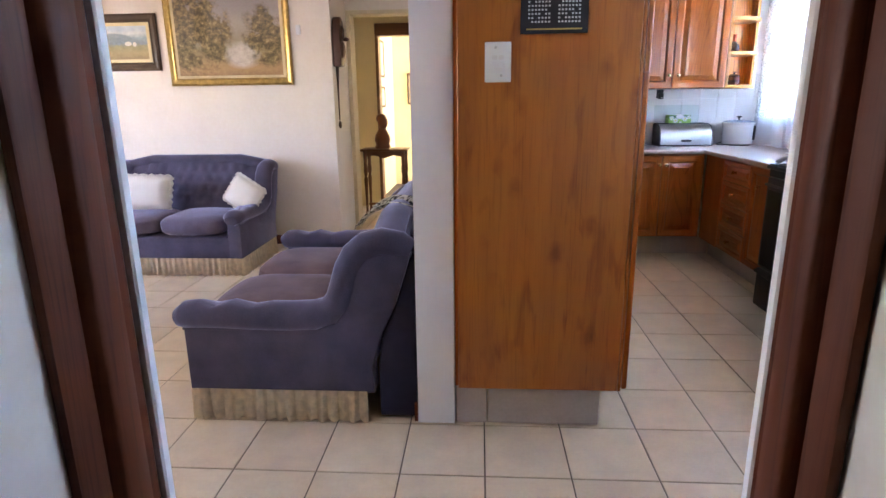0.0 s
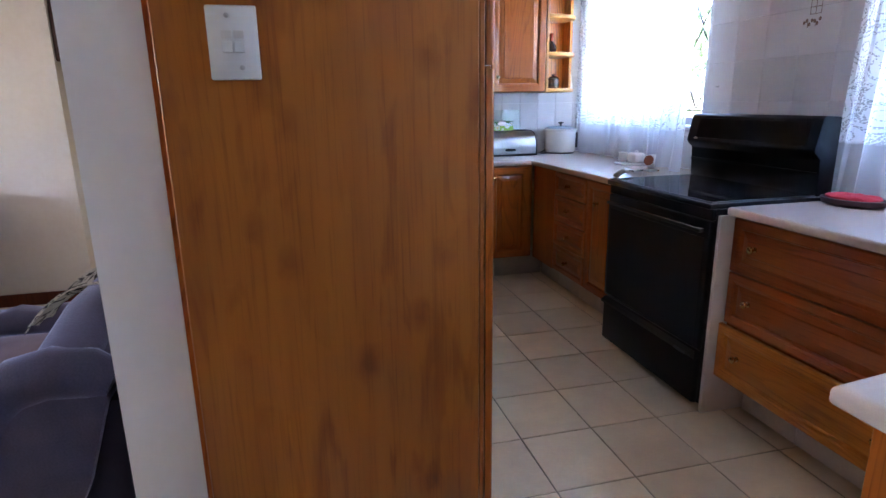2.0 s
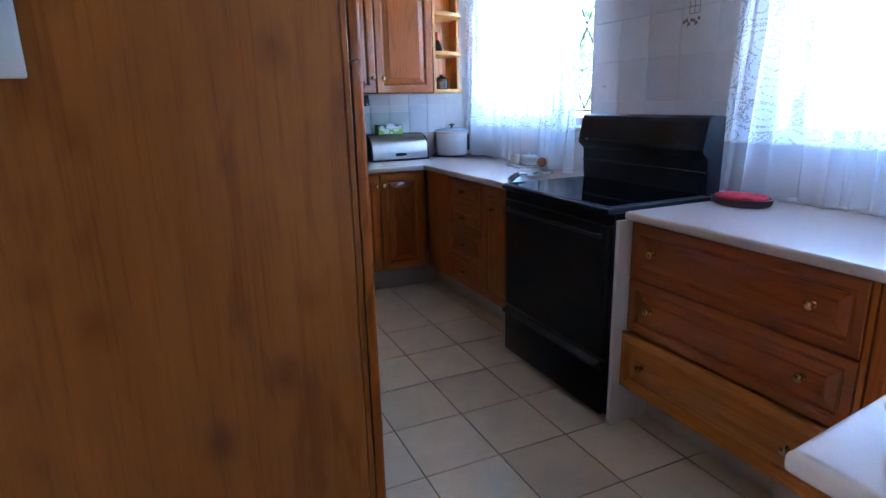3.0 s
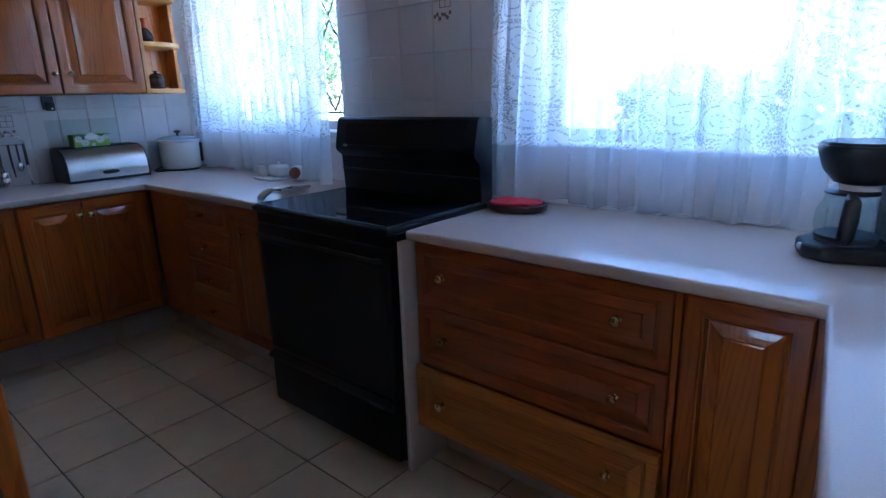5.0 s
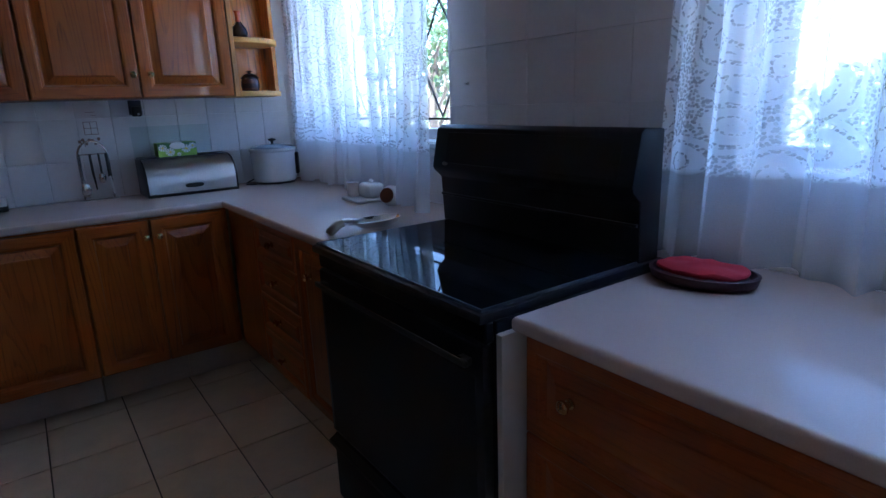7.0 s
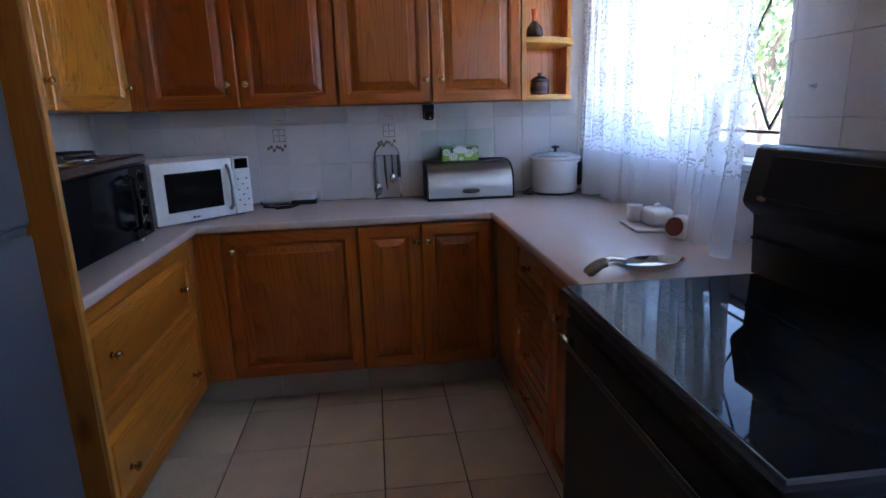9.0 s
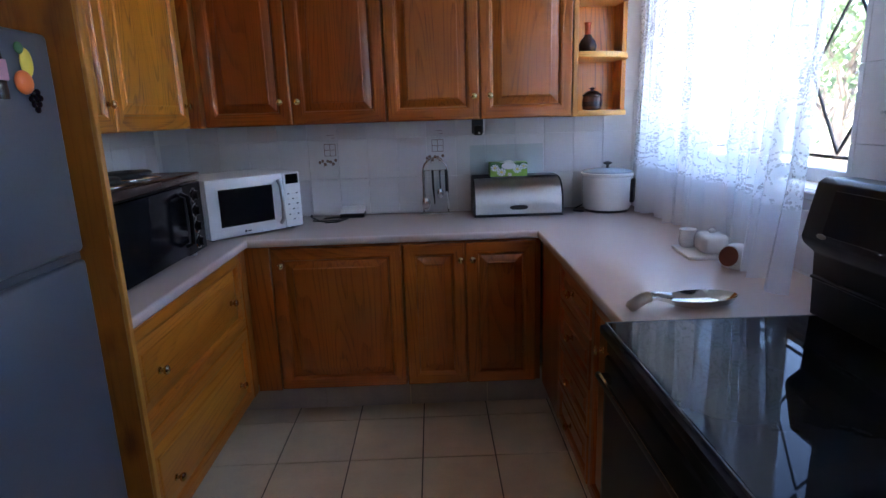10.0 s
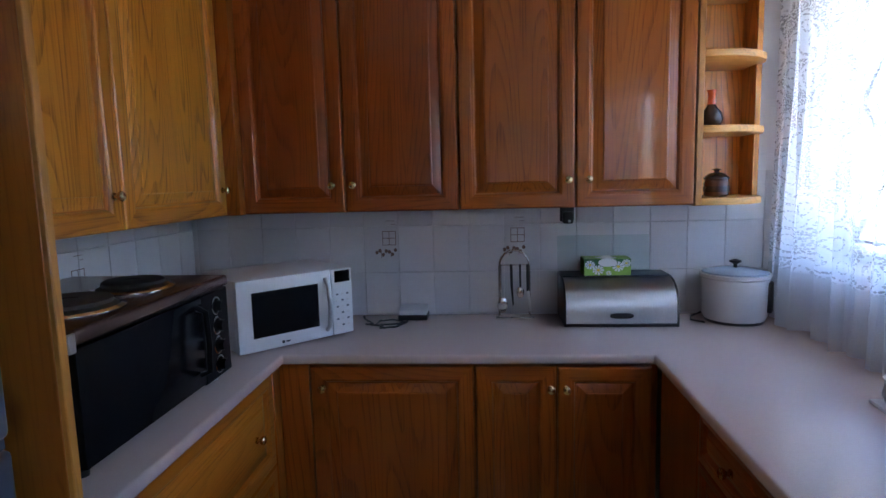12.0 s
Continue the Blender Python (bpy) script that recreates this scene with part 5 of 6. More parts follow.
def red_dish():
    t = thing("dish", "dark red oval dish holding a red cloth", "dish", pose(2.385, 2.40, 0.9, 0, 0, 100))
    part("dish", lathe([(0.092, 0), (0.112, 0.008), (0.118, 0.028), (0.110, 0.030), (0.098, 0.018), (0.001, 0.014)], 32, (1.0, 0.72)), MAROON, t)
    bm = blob(0.004, -0.006, 0.030, 0.098, 0.062, 0.013, 2.6, 28, 10)
    for v in bm.verts:
        v.co.z += 0.006 * noise.noise(v.co * 40)
    part("cloth", bm, RED_CLOTH, t)


red_dish()


def coffee_maker():
    t = thing("coffee_maker", "black drip coffee maker with a glass jug", "coffee maker", pose(2.347, 1.378, 0.9, 0, 0, -70) @ Matrix.Scale(0.96, 4))
    foot = [(-0.125, -0.045), (-0.125, 0.045), (-0.085, 0.088), (0.02, 0.098), (0.135, 0.092), (0.145, 0.0), (0.135, -0.092), (0.02, -0.098), (-0.085, -0.088)]
    part("base", prism(foot, 0.0, 0.040, "z", 0.012, 3), BLACK_PLASTIC, t)
    part("hotplate", lathe([(0.070, 0.0405), (0.068, 0.046), (0.001, 0.046)], 28, centre=(-0.02, 0, 0)), DARK_TRIM, t)
    part("column", prism([(0.065, -0.085), (0.065, 0.085), (0.125, 0.09), (0.143, 0.05), (0.143, -0.05), (0.125, -0.09)], 0.041, 0.262, "z", 0.008, 2), BLACK_PLASTIC, t)
    part("head", lathe([(0.046, 0.192), (0.062, 0.196), (0.086, 0.226), (0.099, 0.262), (0.103, 0.284), (0.100, 0.290)], 36, centre=(-0.005, 0, 0)), BLACK_PLASTIC, t)
    part("filter_collar", lathe([(0.044, 0.176), (0.046, 0.191)], 28, centre=(-0.005, 0, 0)), WHITE_PLASTIC, t)
    part("head_lid", lathe([(0.099, 0.2905), (0.094, 0.298), (0.001, 0.301)], 36, centre=(-0.005, 0, 0)), BLACK_PLASTIC, t)
    jug = part("jug", lathe([(0.055, 0.047), (0.070, 0.052), (0.077, 0.085), (0.074, 0.120), (0.060, 0.150), (0.052, 0.163)], 32, centre=(-0.02, 0, 0)), CLEAR, t, "clear glass jug")
    part("jug_lid", lathe([(0.053, 0.1635), (0.062, 0.166), (0.060, 0.171), (0.03, 0.175), (0.001, 0.175)], 32, centre=(-0.02, 0, 0)), BLACK_PLASTIC, jug)
    part("jug_band", lathe([(0.0715, 0.050), (0.0735, 0.056), (0.0722, 0.060)], 32, centre=(-0.02, 0, 0)), DARK_TRIM, jug)
    part("jug_handle", tube([(-0.035, -0.060, 0.166), (-0.042, -0.098, 0.158), (-0.046, -0.106, 0.115), (-0.048, -0.100, 0.070), (-0.042, -0.085, 0.055)], [0.010, 0.014, 0.015, 0.014, 0.010], 12, 1.3), BLACK_PLASTIC, jug)
    part("switch", blob(-0.124, -0.02, 0.026, 0.008, 0.012, 0.010), STEEL, t)


coffee_maker()


def wash_bowl():
    t = thing("wash_bowl", "white enamel bowl on the sink worktop", "bowl", pose(1.222, 1.150, 0.9) @ Matrix.Diagonal((0.60, 0.60, 0.52, 1)))
    part("bowl", lathe([(0.09, 0), (0.115, 0.008), (0.140, 0.040), (0.155, 0.075), (0.160, 0.080), (0.155, 0.086), (0.138, 0.085), (0.115, 0.062), (0.095, 0.020), (0.001, 0.014)], 40), WHITE_ENAMEL, t)
    part("inner_glaze", lathe([(0.1135, 0.0625), (0.093, 0.0215), (0.001, 0.016)], 40), AQUA, t, "aqua glazed inside")


AQUA = plain("aqua_glaze", (0.20, 0.50, 0.58), 0.15, relief=0)
wash_bowl()


def towel(name, far_top, far_foot, near, z0, z1, material, label, seed, x):
    """A plush towel bunched over the rail; the folds fan out towards the foot."""
    rnd = random.Random(seed)
    bm = bmesh.new()
    ph = [rnd.uniform(0, 6) for _ in range(4)]
    grid = []
    nu, nv = 56, 30
    for j in range(nv + 1):
        v = j / nv
        row = []
        for i in range(nu + 1):
            u = i / nu
            far = far_foot + (far_top - far_foot) * v
            y = near + (far - near) * u
            swell = math.sin(math.pi * min(1, u * 1.02)) ** 0.6
            fold = abs(math.sin(17 * u + ph[0] + 0.5 * v)) * 0.026 + 0.008 * math.sin(41 * u + ph[1] + v)
            pile = 0.006 * noise.noise(Vector((u * 60, v * 60, seed))) + 0.006 * noise.noise(Vector((u * 14, v * 14, seed)))
            row.append(bm.verts.new((x - (0.030 * swell + fold * (1 - 0.45 * v)) - pile, y + pile, z0 + (z1 - z0) * v + 0.018 * (1 - v) * math.sin(6 * u + ph[2]) + 0.03 * (1 - u) * (1 - v))))
        grid.append(row)
    for j in range(nv):
        for i in range(nu):
            bm.faces.new((grid[j][i], grid[j][i + 1], grid[j + 1][i + 1], grid[j + 1][i]))
    bmesh.ops.solidify(bm, geom=bm.faces[:], thickness=0.014)
    return solid(name, bm, material, label, "towel")


towel("towel", 1.062, 1.165, 0.78, 0.46, 0.892, TOWEL_GREY, "grey plush towel hanging on the cabinet end", 2, 1.040)
towel("towel", 1.060, 1.192, 0.90, 0.590, 0.880, TOWEL_BLUE, "blue-grey towel hanging on the cabinet end", 5, 1.072)


def magnet_bottle():
    t = thing("fridge_magnet", "bottle shaped fridge magnet with a pink label", "fridge magnet", pose(0.6605, 3.236, 1.458), group="fridge magnets")
    part("bottle", lathe([(0.018, 0), (0.019, 0.005), (0.017, 0.04), (0.019, 0.075), (0.012, 0.10), (0.007, 0.115), (0.007, 0.128)], 14, (0.35, 1)), COLA, t)
    part("label", box(0.001, -0.0185, 0.035, 0.0078, 0.0185, 0.075, 0.002), PINK, t)
    part("cap", lathe([(0.008, 0.128), (0.008, 0.138)], 12, (0.5, 1)), WHITE_PLASTIC, t)


def fruit_magnets():
    t = thing("fridge_magnet", "yellow lemon fridge magnet with a green leaf", "fridge magnet", pose(0.6605, 3.317, 1.532) @ Matrix.Scale(0.86, 4), group="fridge magnets")
    part("fruit", blob(0.004, 0, 0, 0.007, 0.022, 0.034), YELLOW, t)
    part("leaf", blob(0.005, -0.020, 0.032, 0.004, 0.016, 0.014), DEEP_GREEN, t)
    t = thing("fridge_magnet", "orange fruit fridge magnet", "fridge magnet", pose(0.6605, 3.297, 1.492) @ Matrix.Scale(0.86, 4), group="fridge magnets")
    part("fruit", blob(0.006, 0, 0, 0.010, 0.031, 0.028), ORANGE, t)
    t = thing("fridge_magnet", "dark blackberry fridge magnet", "fridge magnet", pose(0.6605, 3.327, 1.457) @ Matrix.Scale(0.86, 4), group="fridge magnets")
    berries = [blob(0.004, dy, dz, 0.006, 0.0085, 0.0085, 2, 10, 6) for dy, dz in ((-0.010, 0.018), (0.008, 0.020), (-0.016, 0.003), (0.0, 0.005), (0.015, 0.006), (-0.009, -0.010), (0.008, -0.009), (0.0, -0.022))]
    tagged(part("fruit", joined(*berries), COLA, t), kind="stuff")
    t = thing("fridge_magnet", "pink drink can fridge magnet", "fridge magnet", pose(0.6605, 3.192, 1.438), group="fridge magnets")
    part("can", lathe([(0.018, 0), (0.021, 0.005), (0.021, 0.06), (0.017, 0.068)], 14, (0.35, 1)), PINK, t)
    part("can_label", box(0.002, -0.015, 0.02, 0.0085, 0.015, 0.042, 0.002), MAROON, t)


magnet_bottle()
fruit_magnets()

wall_hook = solid("wall_hook", lathe([(0.006, 0), (0.006, 0.004), (0.003, 0.006), (0.003, 0.014), (0.005, 0.016)], 10), STEEL, "small steel hook on the tiled wall", "hook", pose(XR - 0.001, 3.48, 1.372, 0, -90, 0))

# ---- living room ----


def sofa(label, m, length=1.42, seat_cloth=VELVET_SLATE, seats=2, group="blue velvet suite"):
    """A buttoned velvet sofa. Runs along x, front at y 0 looking to -y, back towards +y."""
    t = thing("sofa", label, "sofa", m, group)
    L, D = length, 0.76
    arm = 0.15
    part("base", box(0.012, 0.02, 0.132, L - 0.012, D - 0.02, 0.30, 0.012, 2), VELVET, t)
    # fringe: a hanging pleated skirt
    bm = bmesh.new()
    run = [(0, D), (0, 0), (L, 0), (L, D)]
    ring_lo, ring_hi = [], []
    for (xa, ya), (xb, yb) in zip(run, run[1:]):
        n = int(math.hypot(xb - xa, yb - ya) / 0.009)
        for i in range(n):
            u = i / n
            nx, ny = (yb - ya), -(xb - xa)
            k = math.hypot(nx, ny)
            o = 0.011 * math.sin(i * 1.25) + 0.006 * math.sin(i * 0.43)
            x, y = xa + (xb - xa) * u, ya + (yb - ya) * u
            ring_lo.append(bm.verts.new((x + nx / k * (o + 0.008), y + ny / k * (o + 0.008), 0.006 + 0.005 * math.sin(i * 0.9))))
            ring_hi.append(bm.verts.new((x + nx / k * 0.002, y + ny / k * 0.002, 0.142)))
    for i in range(len(ring_lo) - 1):
        j = i + 1
        bm.faces.new((ring_lo[i], ring_lo[j], ring_hi[j], ring_hi[i]))
    bmesh.ops.solidify(bm, geom=bm.faces[:], thickness=0.004)
    part("fringe", bm, FRINGE, t, "cream tasselled fringe")
    # near sofa only: a dark solid fills the shaded gap behind its back
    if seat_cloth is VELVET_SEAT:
        part("back_cover", prism([(0.800, 0.02), (0.955, 0.02), (0.955, 0.70), (0.925, 0.70), (0.825, 0.42), (0.800, 0.25)], 0.02, L - 0.02, "x", 0.006), GAP_SHADE, t, "added dark block for the shade behind the sofa")
    # seat cushions
    w = (L - 2 * arm) / seats
    for i in range(seats):
        x = arm + w * (i + 0.5)
        part("seat_cushion", blob(x, 0.285, 0.378, w / 2 - 0.002, 0.295, 0.078, 4, 28, 14), seat_cloth, t)
    # buttoned back: a leaning slab, dimpled where the buttons sit
    nx, nz = 100, 40
    bm = bmesh.new()
    front, rear = [], []
    for j in range(nz + 1):
        v = j / nz
        fr, rr = [], []
        for i in range(nx + 1):
            u = i / nx
            x = 0.03 + (L - 0.06) * u
            z = 0.30 + (0.55 - 0.06 * (1 - min(1.0, 5 * min(u, 1 - u)))) * v
            roll = max(0.0, (v - 0.8) / 0.2)
            y = 0.63 + 0.17 * v - 0.012 * (1 - (2 * u - 1) ** 2) - 0.02 * math.sin(math.pi * v)
            d = 0.0
            for r in range(4):
                for c in range(11):
                    bx = 0.2 + (L - 0.4) * (c + (0.5 if r % 2 else 0)) / 10.5
                    bz = 0.50 + r * 0.085
                    q = ((x - bx) ** 2 + (z - bz) ** 2) / 0.0009
                    if q < 9:
                        d += 0.024 * math.exp(-q)
            fr.append(bm.verts.new((x, y + d + 0.05 * roll ** 2, z + 0.005 * roll)))
            rr.append(bm.verts.new((x, 0.730 + 0.195 * v ** 1.3, 0.30 + (0.535 - 0.06 * (1 - min(1.0, 5 * min(u, 1 - u)))) * v - 0.02 * roll)))
        front.append(fr)
        rear.append(rr)
    for g in (front, rear):
        for j in range(nz):
            for i in range(nx):
                bm.faces.new((g[j][i], g[j][i + 1], g[j + 1][i + 1], g[j + 1][i]))
    for i in range(nx):
        bm.faces.new((front[nz][i], front[nz][i + 1], rear[nz][i + 1], rear[nz][i]))
        bm.faces.new((front[0][i], front[0][i + 1], rear[0][i + 1], rear[0][i]))
    for j in range(nz):
        for i in (0, nx):
            bm.faces.new((front[j][i], front[j + 1][i], rear[j + 1][i], rear[j][i]))
    bmesh.ops.recalc_face_normals(bm, faces=bm.faces)
    part("backrest", bm, VELVET, t)
    part("back_roll", tube([(0.02 + (L - 0.04) * i / 20, 0.845, 0.760 + 0.055 * min(1.0, 5 * min(i / 20, 1 - i / 20))) for i in range(21)], 0.050, 14, 1.35), VELVET, t)
    # arms: flat cheek, padded roll that sweeps up into the back
    path = [(-0.035, 0.440), (0.0, 0.455), (0.12, 0.462), (0.28, 0.455), (0.44, 0.452), (0.54, 0.458), (0.610, 0.480), (0.650, 0.530), (0.672, 0.600), (0.690, 0.660), (0.720, 0.715), (0.765, 0.752), (0.83, 0.768), (0.90, 0.757), (0.945, 0.735)]
    cheek = [(0.0, 0.132), (0.0, 0.41), (0.56, 0.41), (0.63, 0.44), (0.675, 0.52), (0.70, 0.62), (0.735, 0.70), (0.79, 0.74), (0.92, 0.74), (0.942, 0.715), (0.880, 0.52), (0.810, 0.37), (0.778, 0.25), (0.785, 0.132)]
    for s in (0, 1):
        x0, x1 = (0.0, 0.10) if s == 0 else (L - 0.10, L)
        a = part("arm", prism(cheek, x0, x1, "x", 0.008), VELVET, t)
        xm = arm / 2 - 0.028 if s == 0 else L - arm / 2 + 0.028
        rs = [0.040, 0.058, 0.062, 0.062, 0.062, 0.062, 0.062, 0.060, 0.058, 0.057, 0.057, 0.057, 0.056, 0.052, 0.040]
        bm = tube([(xm, y, z) for y, z in path], rs, 18, 1.25)
        bmesh.ops.subdivide_edges(bm, edges=bm.edges[:], cuts=1, use_grid_fill=True)
        for v in bm.verts:
            for by in (0.12, 0.30):
                q = ((v.co.y - by) ** 2 + (v.co.x - xm) ** 2 * 0.35) / 0.0012
                if q < 9 and v.co.z > 0.47:
                    v.co.z -= 0.032 * math.exp(-q)
        part("arm_roll", bm, VELVET, a)
        xo = x0 - 0.003 if s == 0 else x1 + 0.003
        part("piping", tube([(xo, y, z) for y, z in cheek[1:9]], 0.005, 6), VELVET, a)
    return t


sofa("slate blue velvet two-seat sofa with a cream fringe", pose(-1.06, 3.32, 0, 0, 0, -90), 1.42, VELVET_SEAT)
sofa("slate blue buttoned velvet sofa against the white wall", pose(-3.04, 3.93, 0), 1.37)
sofa("slate blue velvet sofa beside its twin", pose(-4.50, 3.93, 0), 1.37)


def cushion(label, m):
    t = thing("scatter_cushion", label, "cushion", m, "white cushions")
    s = 0.17
    bm = bmesh.new()
    n = 16
    for side in (1, -1):
        g = [[bm.verts.new((s * (2 * i / n - 1), side * 0.065 * (max(0, 1 - (2 * i / n - 1) ** 4) * max(0, 1 - (2 * j / n - 1) ** 4)) ** 0.6, s * (2 * j / n - 1))) for i in range(n + 1)] for j in range(n + 1)]
        for j in range(n):
            for i in range(n):
                bm.faces.new((g[j][i], g[j][i + 1], g[j + 1][i + 1], g[j + 1][i]))
    bmesh.ops.remove_doubles(bm, verts=bm.verts, dist=0.0005)
    bmesh.ops.recalc_face_normals(bm, faces=bm.faces)
    part("pad", bm, CUSHION, t)
    bm = bmesh.new()
    pts = []
    for k in range(4):
        for i in range(26):
            u = -1 + 2 * i / 26
            x, z = ((u, -1), (1, u), (-u, 1), (-1, -u))[k]
            ox, oz = ((0, -1), (1, 0), (0, 1), (-1, 0))[k]
            w = 0.026 + 0.006 * math.sin(i * 1.3)
            y = 0.008 * math.sin(i * 2.1)
            pts.append((bm.verts.new((x * s * 0.98, 0, z * s * 0.98)), bm.verts.new((x * s + ox * w, y, z * s + oz * w))))
    for i in range(len(pts)):
        a, b = pts[i], pts[(i + 1) % len(pts)]
        bm.faces.new((a[0], b[0], b[1], a[1]))
    bmesh.ops.solidify(bm, geom=bm.faces[:], thickness=0.003)
    part("frill", bm, CUSHION, t)


cushion("white frilled cotton cushion leaning on the sofa", pose(-2.62, 4.36, 0.585, -20, 3, 8) @ Matrix.Diagonal((1.06, 1, 0.82, 1)))
cushion("white frilled cotton cushion tilted in the sofa corner", pose(-1.79, 4.36, 0.570, -26, 24, -26) @ Matrix.Diagonal((0.92, 1, 0.70, 1)))


def picture(label, x0, x1, z0, z1, frame_w, outer, inner, paint, y=YP, group="landscape pictures"):
    t = thing("framed_picture", label, "picture", group=group)
    w, h = x1 - x0, z1 - z0
    m = pose(x0, y - 0.002, z0)
    fr = rings([inset(w, h, 0.0, 0.0), inset(w, h, 0.0, -0.022), inset(w, h, frame_w * 0.2, -0.032), inset(w, h, frame_w * 0.45, -0.024), inset(w, h, frame_w * 0.6, -0.028), inset(w, h, frame_w * 0.72, -0.012), inset(w, h, frame_w * 0.74, -0.011)])
    part("frame", fr, outer, t, m=m, smooth=False)
    part("slip", rings([inset(w, h, frame_w * 0.72, -0.0115), inset(w, h, frame_w * 0.72, -0.015), inset(w, h, frame_w, -0.0125), inset(w, h, frame_w, -0.0122)]), inner, t, m=m, smooth=False)
    bm = bmesh.new()
    uv = bm.loops.layers.uv.new("canvas")
    d = frame_w
    f = bm.faces.new([bm.verts.new(p) for p in ((d, -0.0126, d), (w - d, -0.0126, d), (w - d, -0.0126, h - d), (d, -0.0126, h - d))])
    for l, c in zip(f.loops, ((0, 0), (1.35, 0), (1.35, 1), (0, 1))):
        l[uv].uv = c
    ob = part("canvas", bm, paint, t, "landscape painted in oils", m, False)


picture("large gilt-framed oil landscape with a river and trees", -2.605, -1.497, 1.455, 2.26, 0.085, GILT, GILT_PALE, RIVER_PAINT)
picture("small dark-framed oil landscape with a farmhouse", -3.32, -2.685, 1.59, 2.07, 0.10, DARK_FRAME, GILT_PALE, FARM_PAINT)
picture("gilt-framed picture near the far sofa", -4.32, -3.46, 1.33, 2.10, 0.08, GILT, GILT_PALE, FARM_PAINT)
solid("door_chime", box(-1.445, YP - 0.022, 1.87, -1.405, YP - 0.001, 1.95, 0.004, 2), WHITE_PLASTIC, "small cream plastic box on the wall", "doorbell")


def wall_carving():
    t = thing("wall_carving", "dark carved wooden wall hanging with a tail", "wall decoration", pose(-1.143, 5.08, 1.60))
    prof = [(-0.085, 0.0), (0.075, 0.01), (0.085, 0.10), (0.072, 0.22), (0.08, 0.33), (0.055, 0.40), (0.0, 0.425), (-0.05, 0.40), (-0.08, 0.30)]
    part("carved_board", prism(prof, 0.0, 0.075, "x", 0.012), CARVING_WOOD, t)
    part("relief", joined(blob(0.08, 0.0, 0.29, 0.016, 0.045, 0.06), blob(0.08, 0.0, 0.15, 0.018, 0.055, 0.07), blob(0.095, 0.05, 0.24, 0.03, 0.018, 0.018)), CARVING_WOOD, t)
    part("tail", joined(tube([(0.018, 0.0, 0.005), (0.016, -0.004, -0.2), (0.016, -0.006, -0.46)], [0.016, 0.008, 0.006], 8), blob(0.018, -0.006, -0.50, 0.014, 0.02, 0.035)), CARVING_WOOD, t)


wall_carving()


def console_table():
    t = thing("console_table", "small dark wooden console table on turned legs", "table", pose(-1.22, 6.32, 0))
    part("tabletop", prism([(0.0, 0.02), (0.10, 0.0), (0.27, 0.03), (0.44, 0.0), (0.54, 0.02), (0.54, 0.34), (0.0, 0.34)], 0.745, 0.772, "z", 0.006), CONSOLE_WOOD, t)
    part("apron", prism([(0.04, 0.745), (0.50, 0.745), (0.50, 0.68), (0.38, 0.70), (0.27, 0.665), (0.16, 0.70), (0.04, 0.68)], 0.05, 0.07, "y"), CONSOLE_WOOD, t)
    for x in (0.05, 0.49):
        for y in (0.06, 0.30):
            part("leg", lathe([(0.014, 0), (0.020, 0.02), (0.013, 0.06), (0.018, 0.30), (0.024, 0.42), (0.016, 0.46), (0.026, 0.52), (0.020, 0.60), (0.024, 0.744)], 12, centre=(x, y, 0)), CONSOLE_WOOD, t)
    part("stretcher", box(0.05, 0.17, 0.10, 0.49, 0.19, 0.13, 0.004), CONSOLE_WOOD, t)


console_table()
bust = joined(lathe([(0.095, 0), (0.10, 0.02), (0.085, 0.05), (0.10, 0.10), (0.088, 0.16), (0.055, 0.215), (0.042, 0.245)], 20, (1, 0.75)), blob(0.005, -0.01, 0.315, 0.062, 0.07, 0.088), blob(0.0, 0.015, 0.355, 0.066, 0.07, 0.06), blob(0.012, -0.075, 0.30, 0.012, 0.018, 0.02))
solid("carved_bust", bust, BUST_WOOD, "carved dark wooden bust on the console table", "statue", pose(-0.975, 6.48, 0.7725, 0, 0, 30) @ Matrix.Scale(0.95, 4))


def small_frame(x, y0, y1, z0, z1, facing, label):
    t = thing("framed_picture", label, "picture", group="passage pictures")
    w, h = y1 - y0, z1 - z0
    m = FACE_E(x, y0, z0) if facing == "E" else pose(x, y0, z0)
    part("frame", rings([inset(w, h, 0, 0.0), inset(w, h, 0, -0.02), inset(w, h, 0.012, -0.024), inset(w, h, 0.03, -0.015), inset(w, h, 0.031, -0.010)]), DARK_FRAME, t, m=m, smooth=False)
    part("print", box(0.03, -0.012, 0.03, w - 0.03, -0.0105, h - 0.03), CREAM, t, m=m)


small_frame(-1.197, 7.55, 8.05, 1.62, 2.10, "E", "narrow dark-framed picture on the yellow wall")
small_frame(-1.197, 7.55, 8.05, 1.22, 1.50, "E", "small dark-framed picture on the yellow wall")
small_frame(-0.98, 8.996, 8.996 + 0.26, 1.25, 1.72, "S", "dark-framed picture on the end wall")


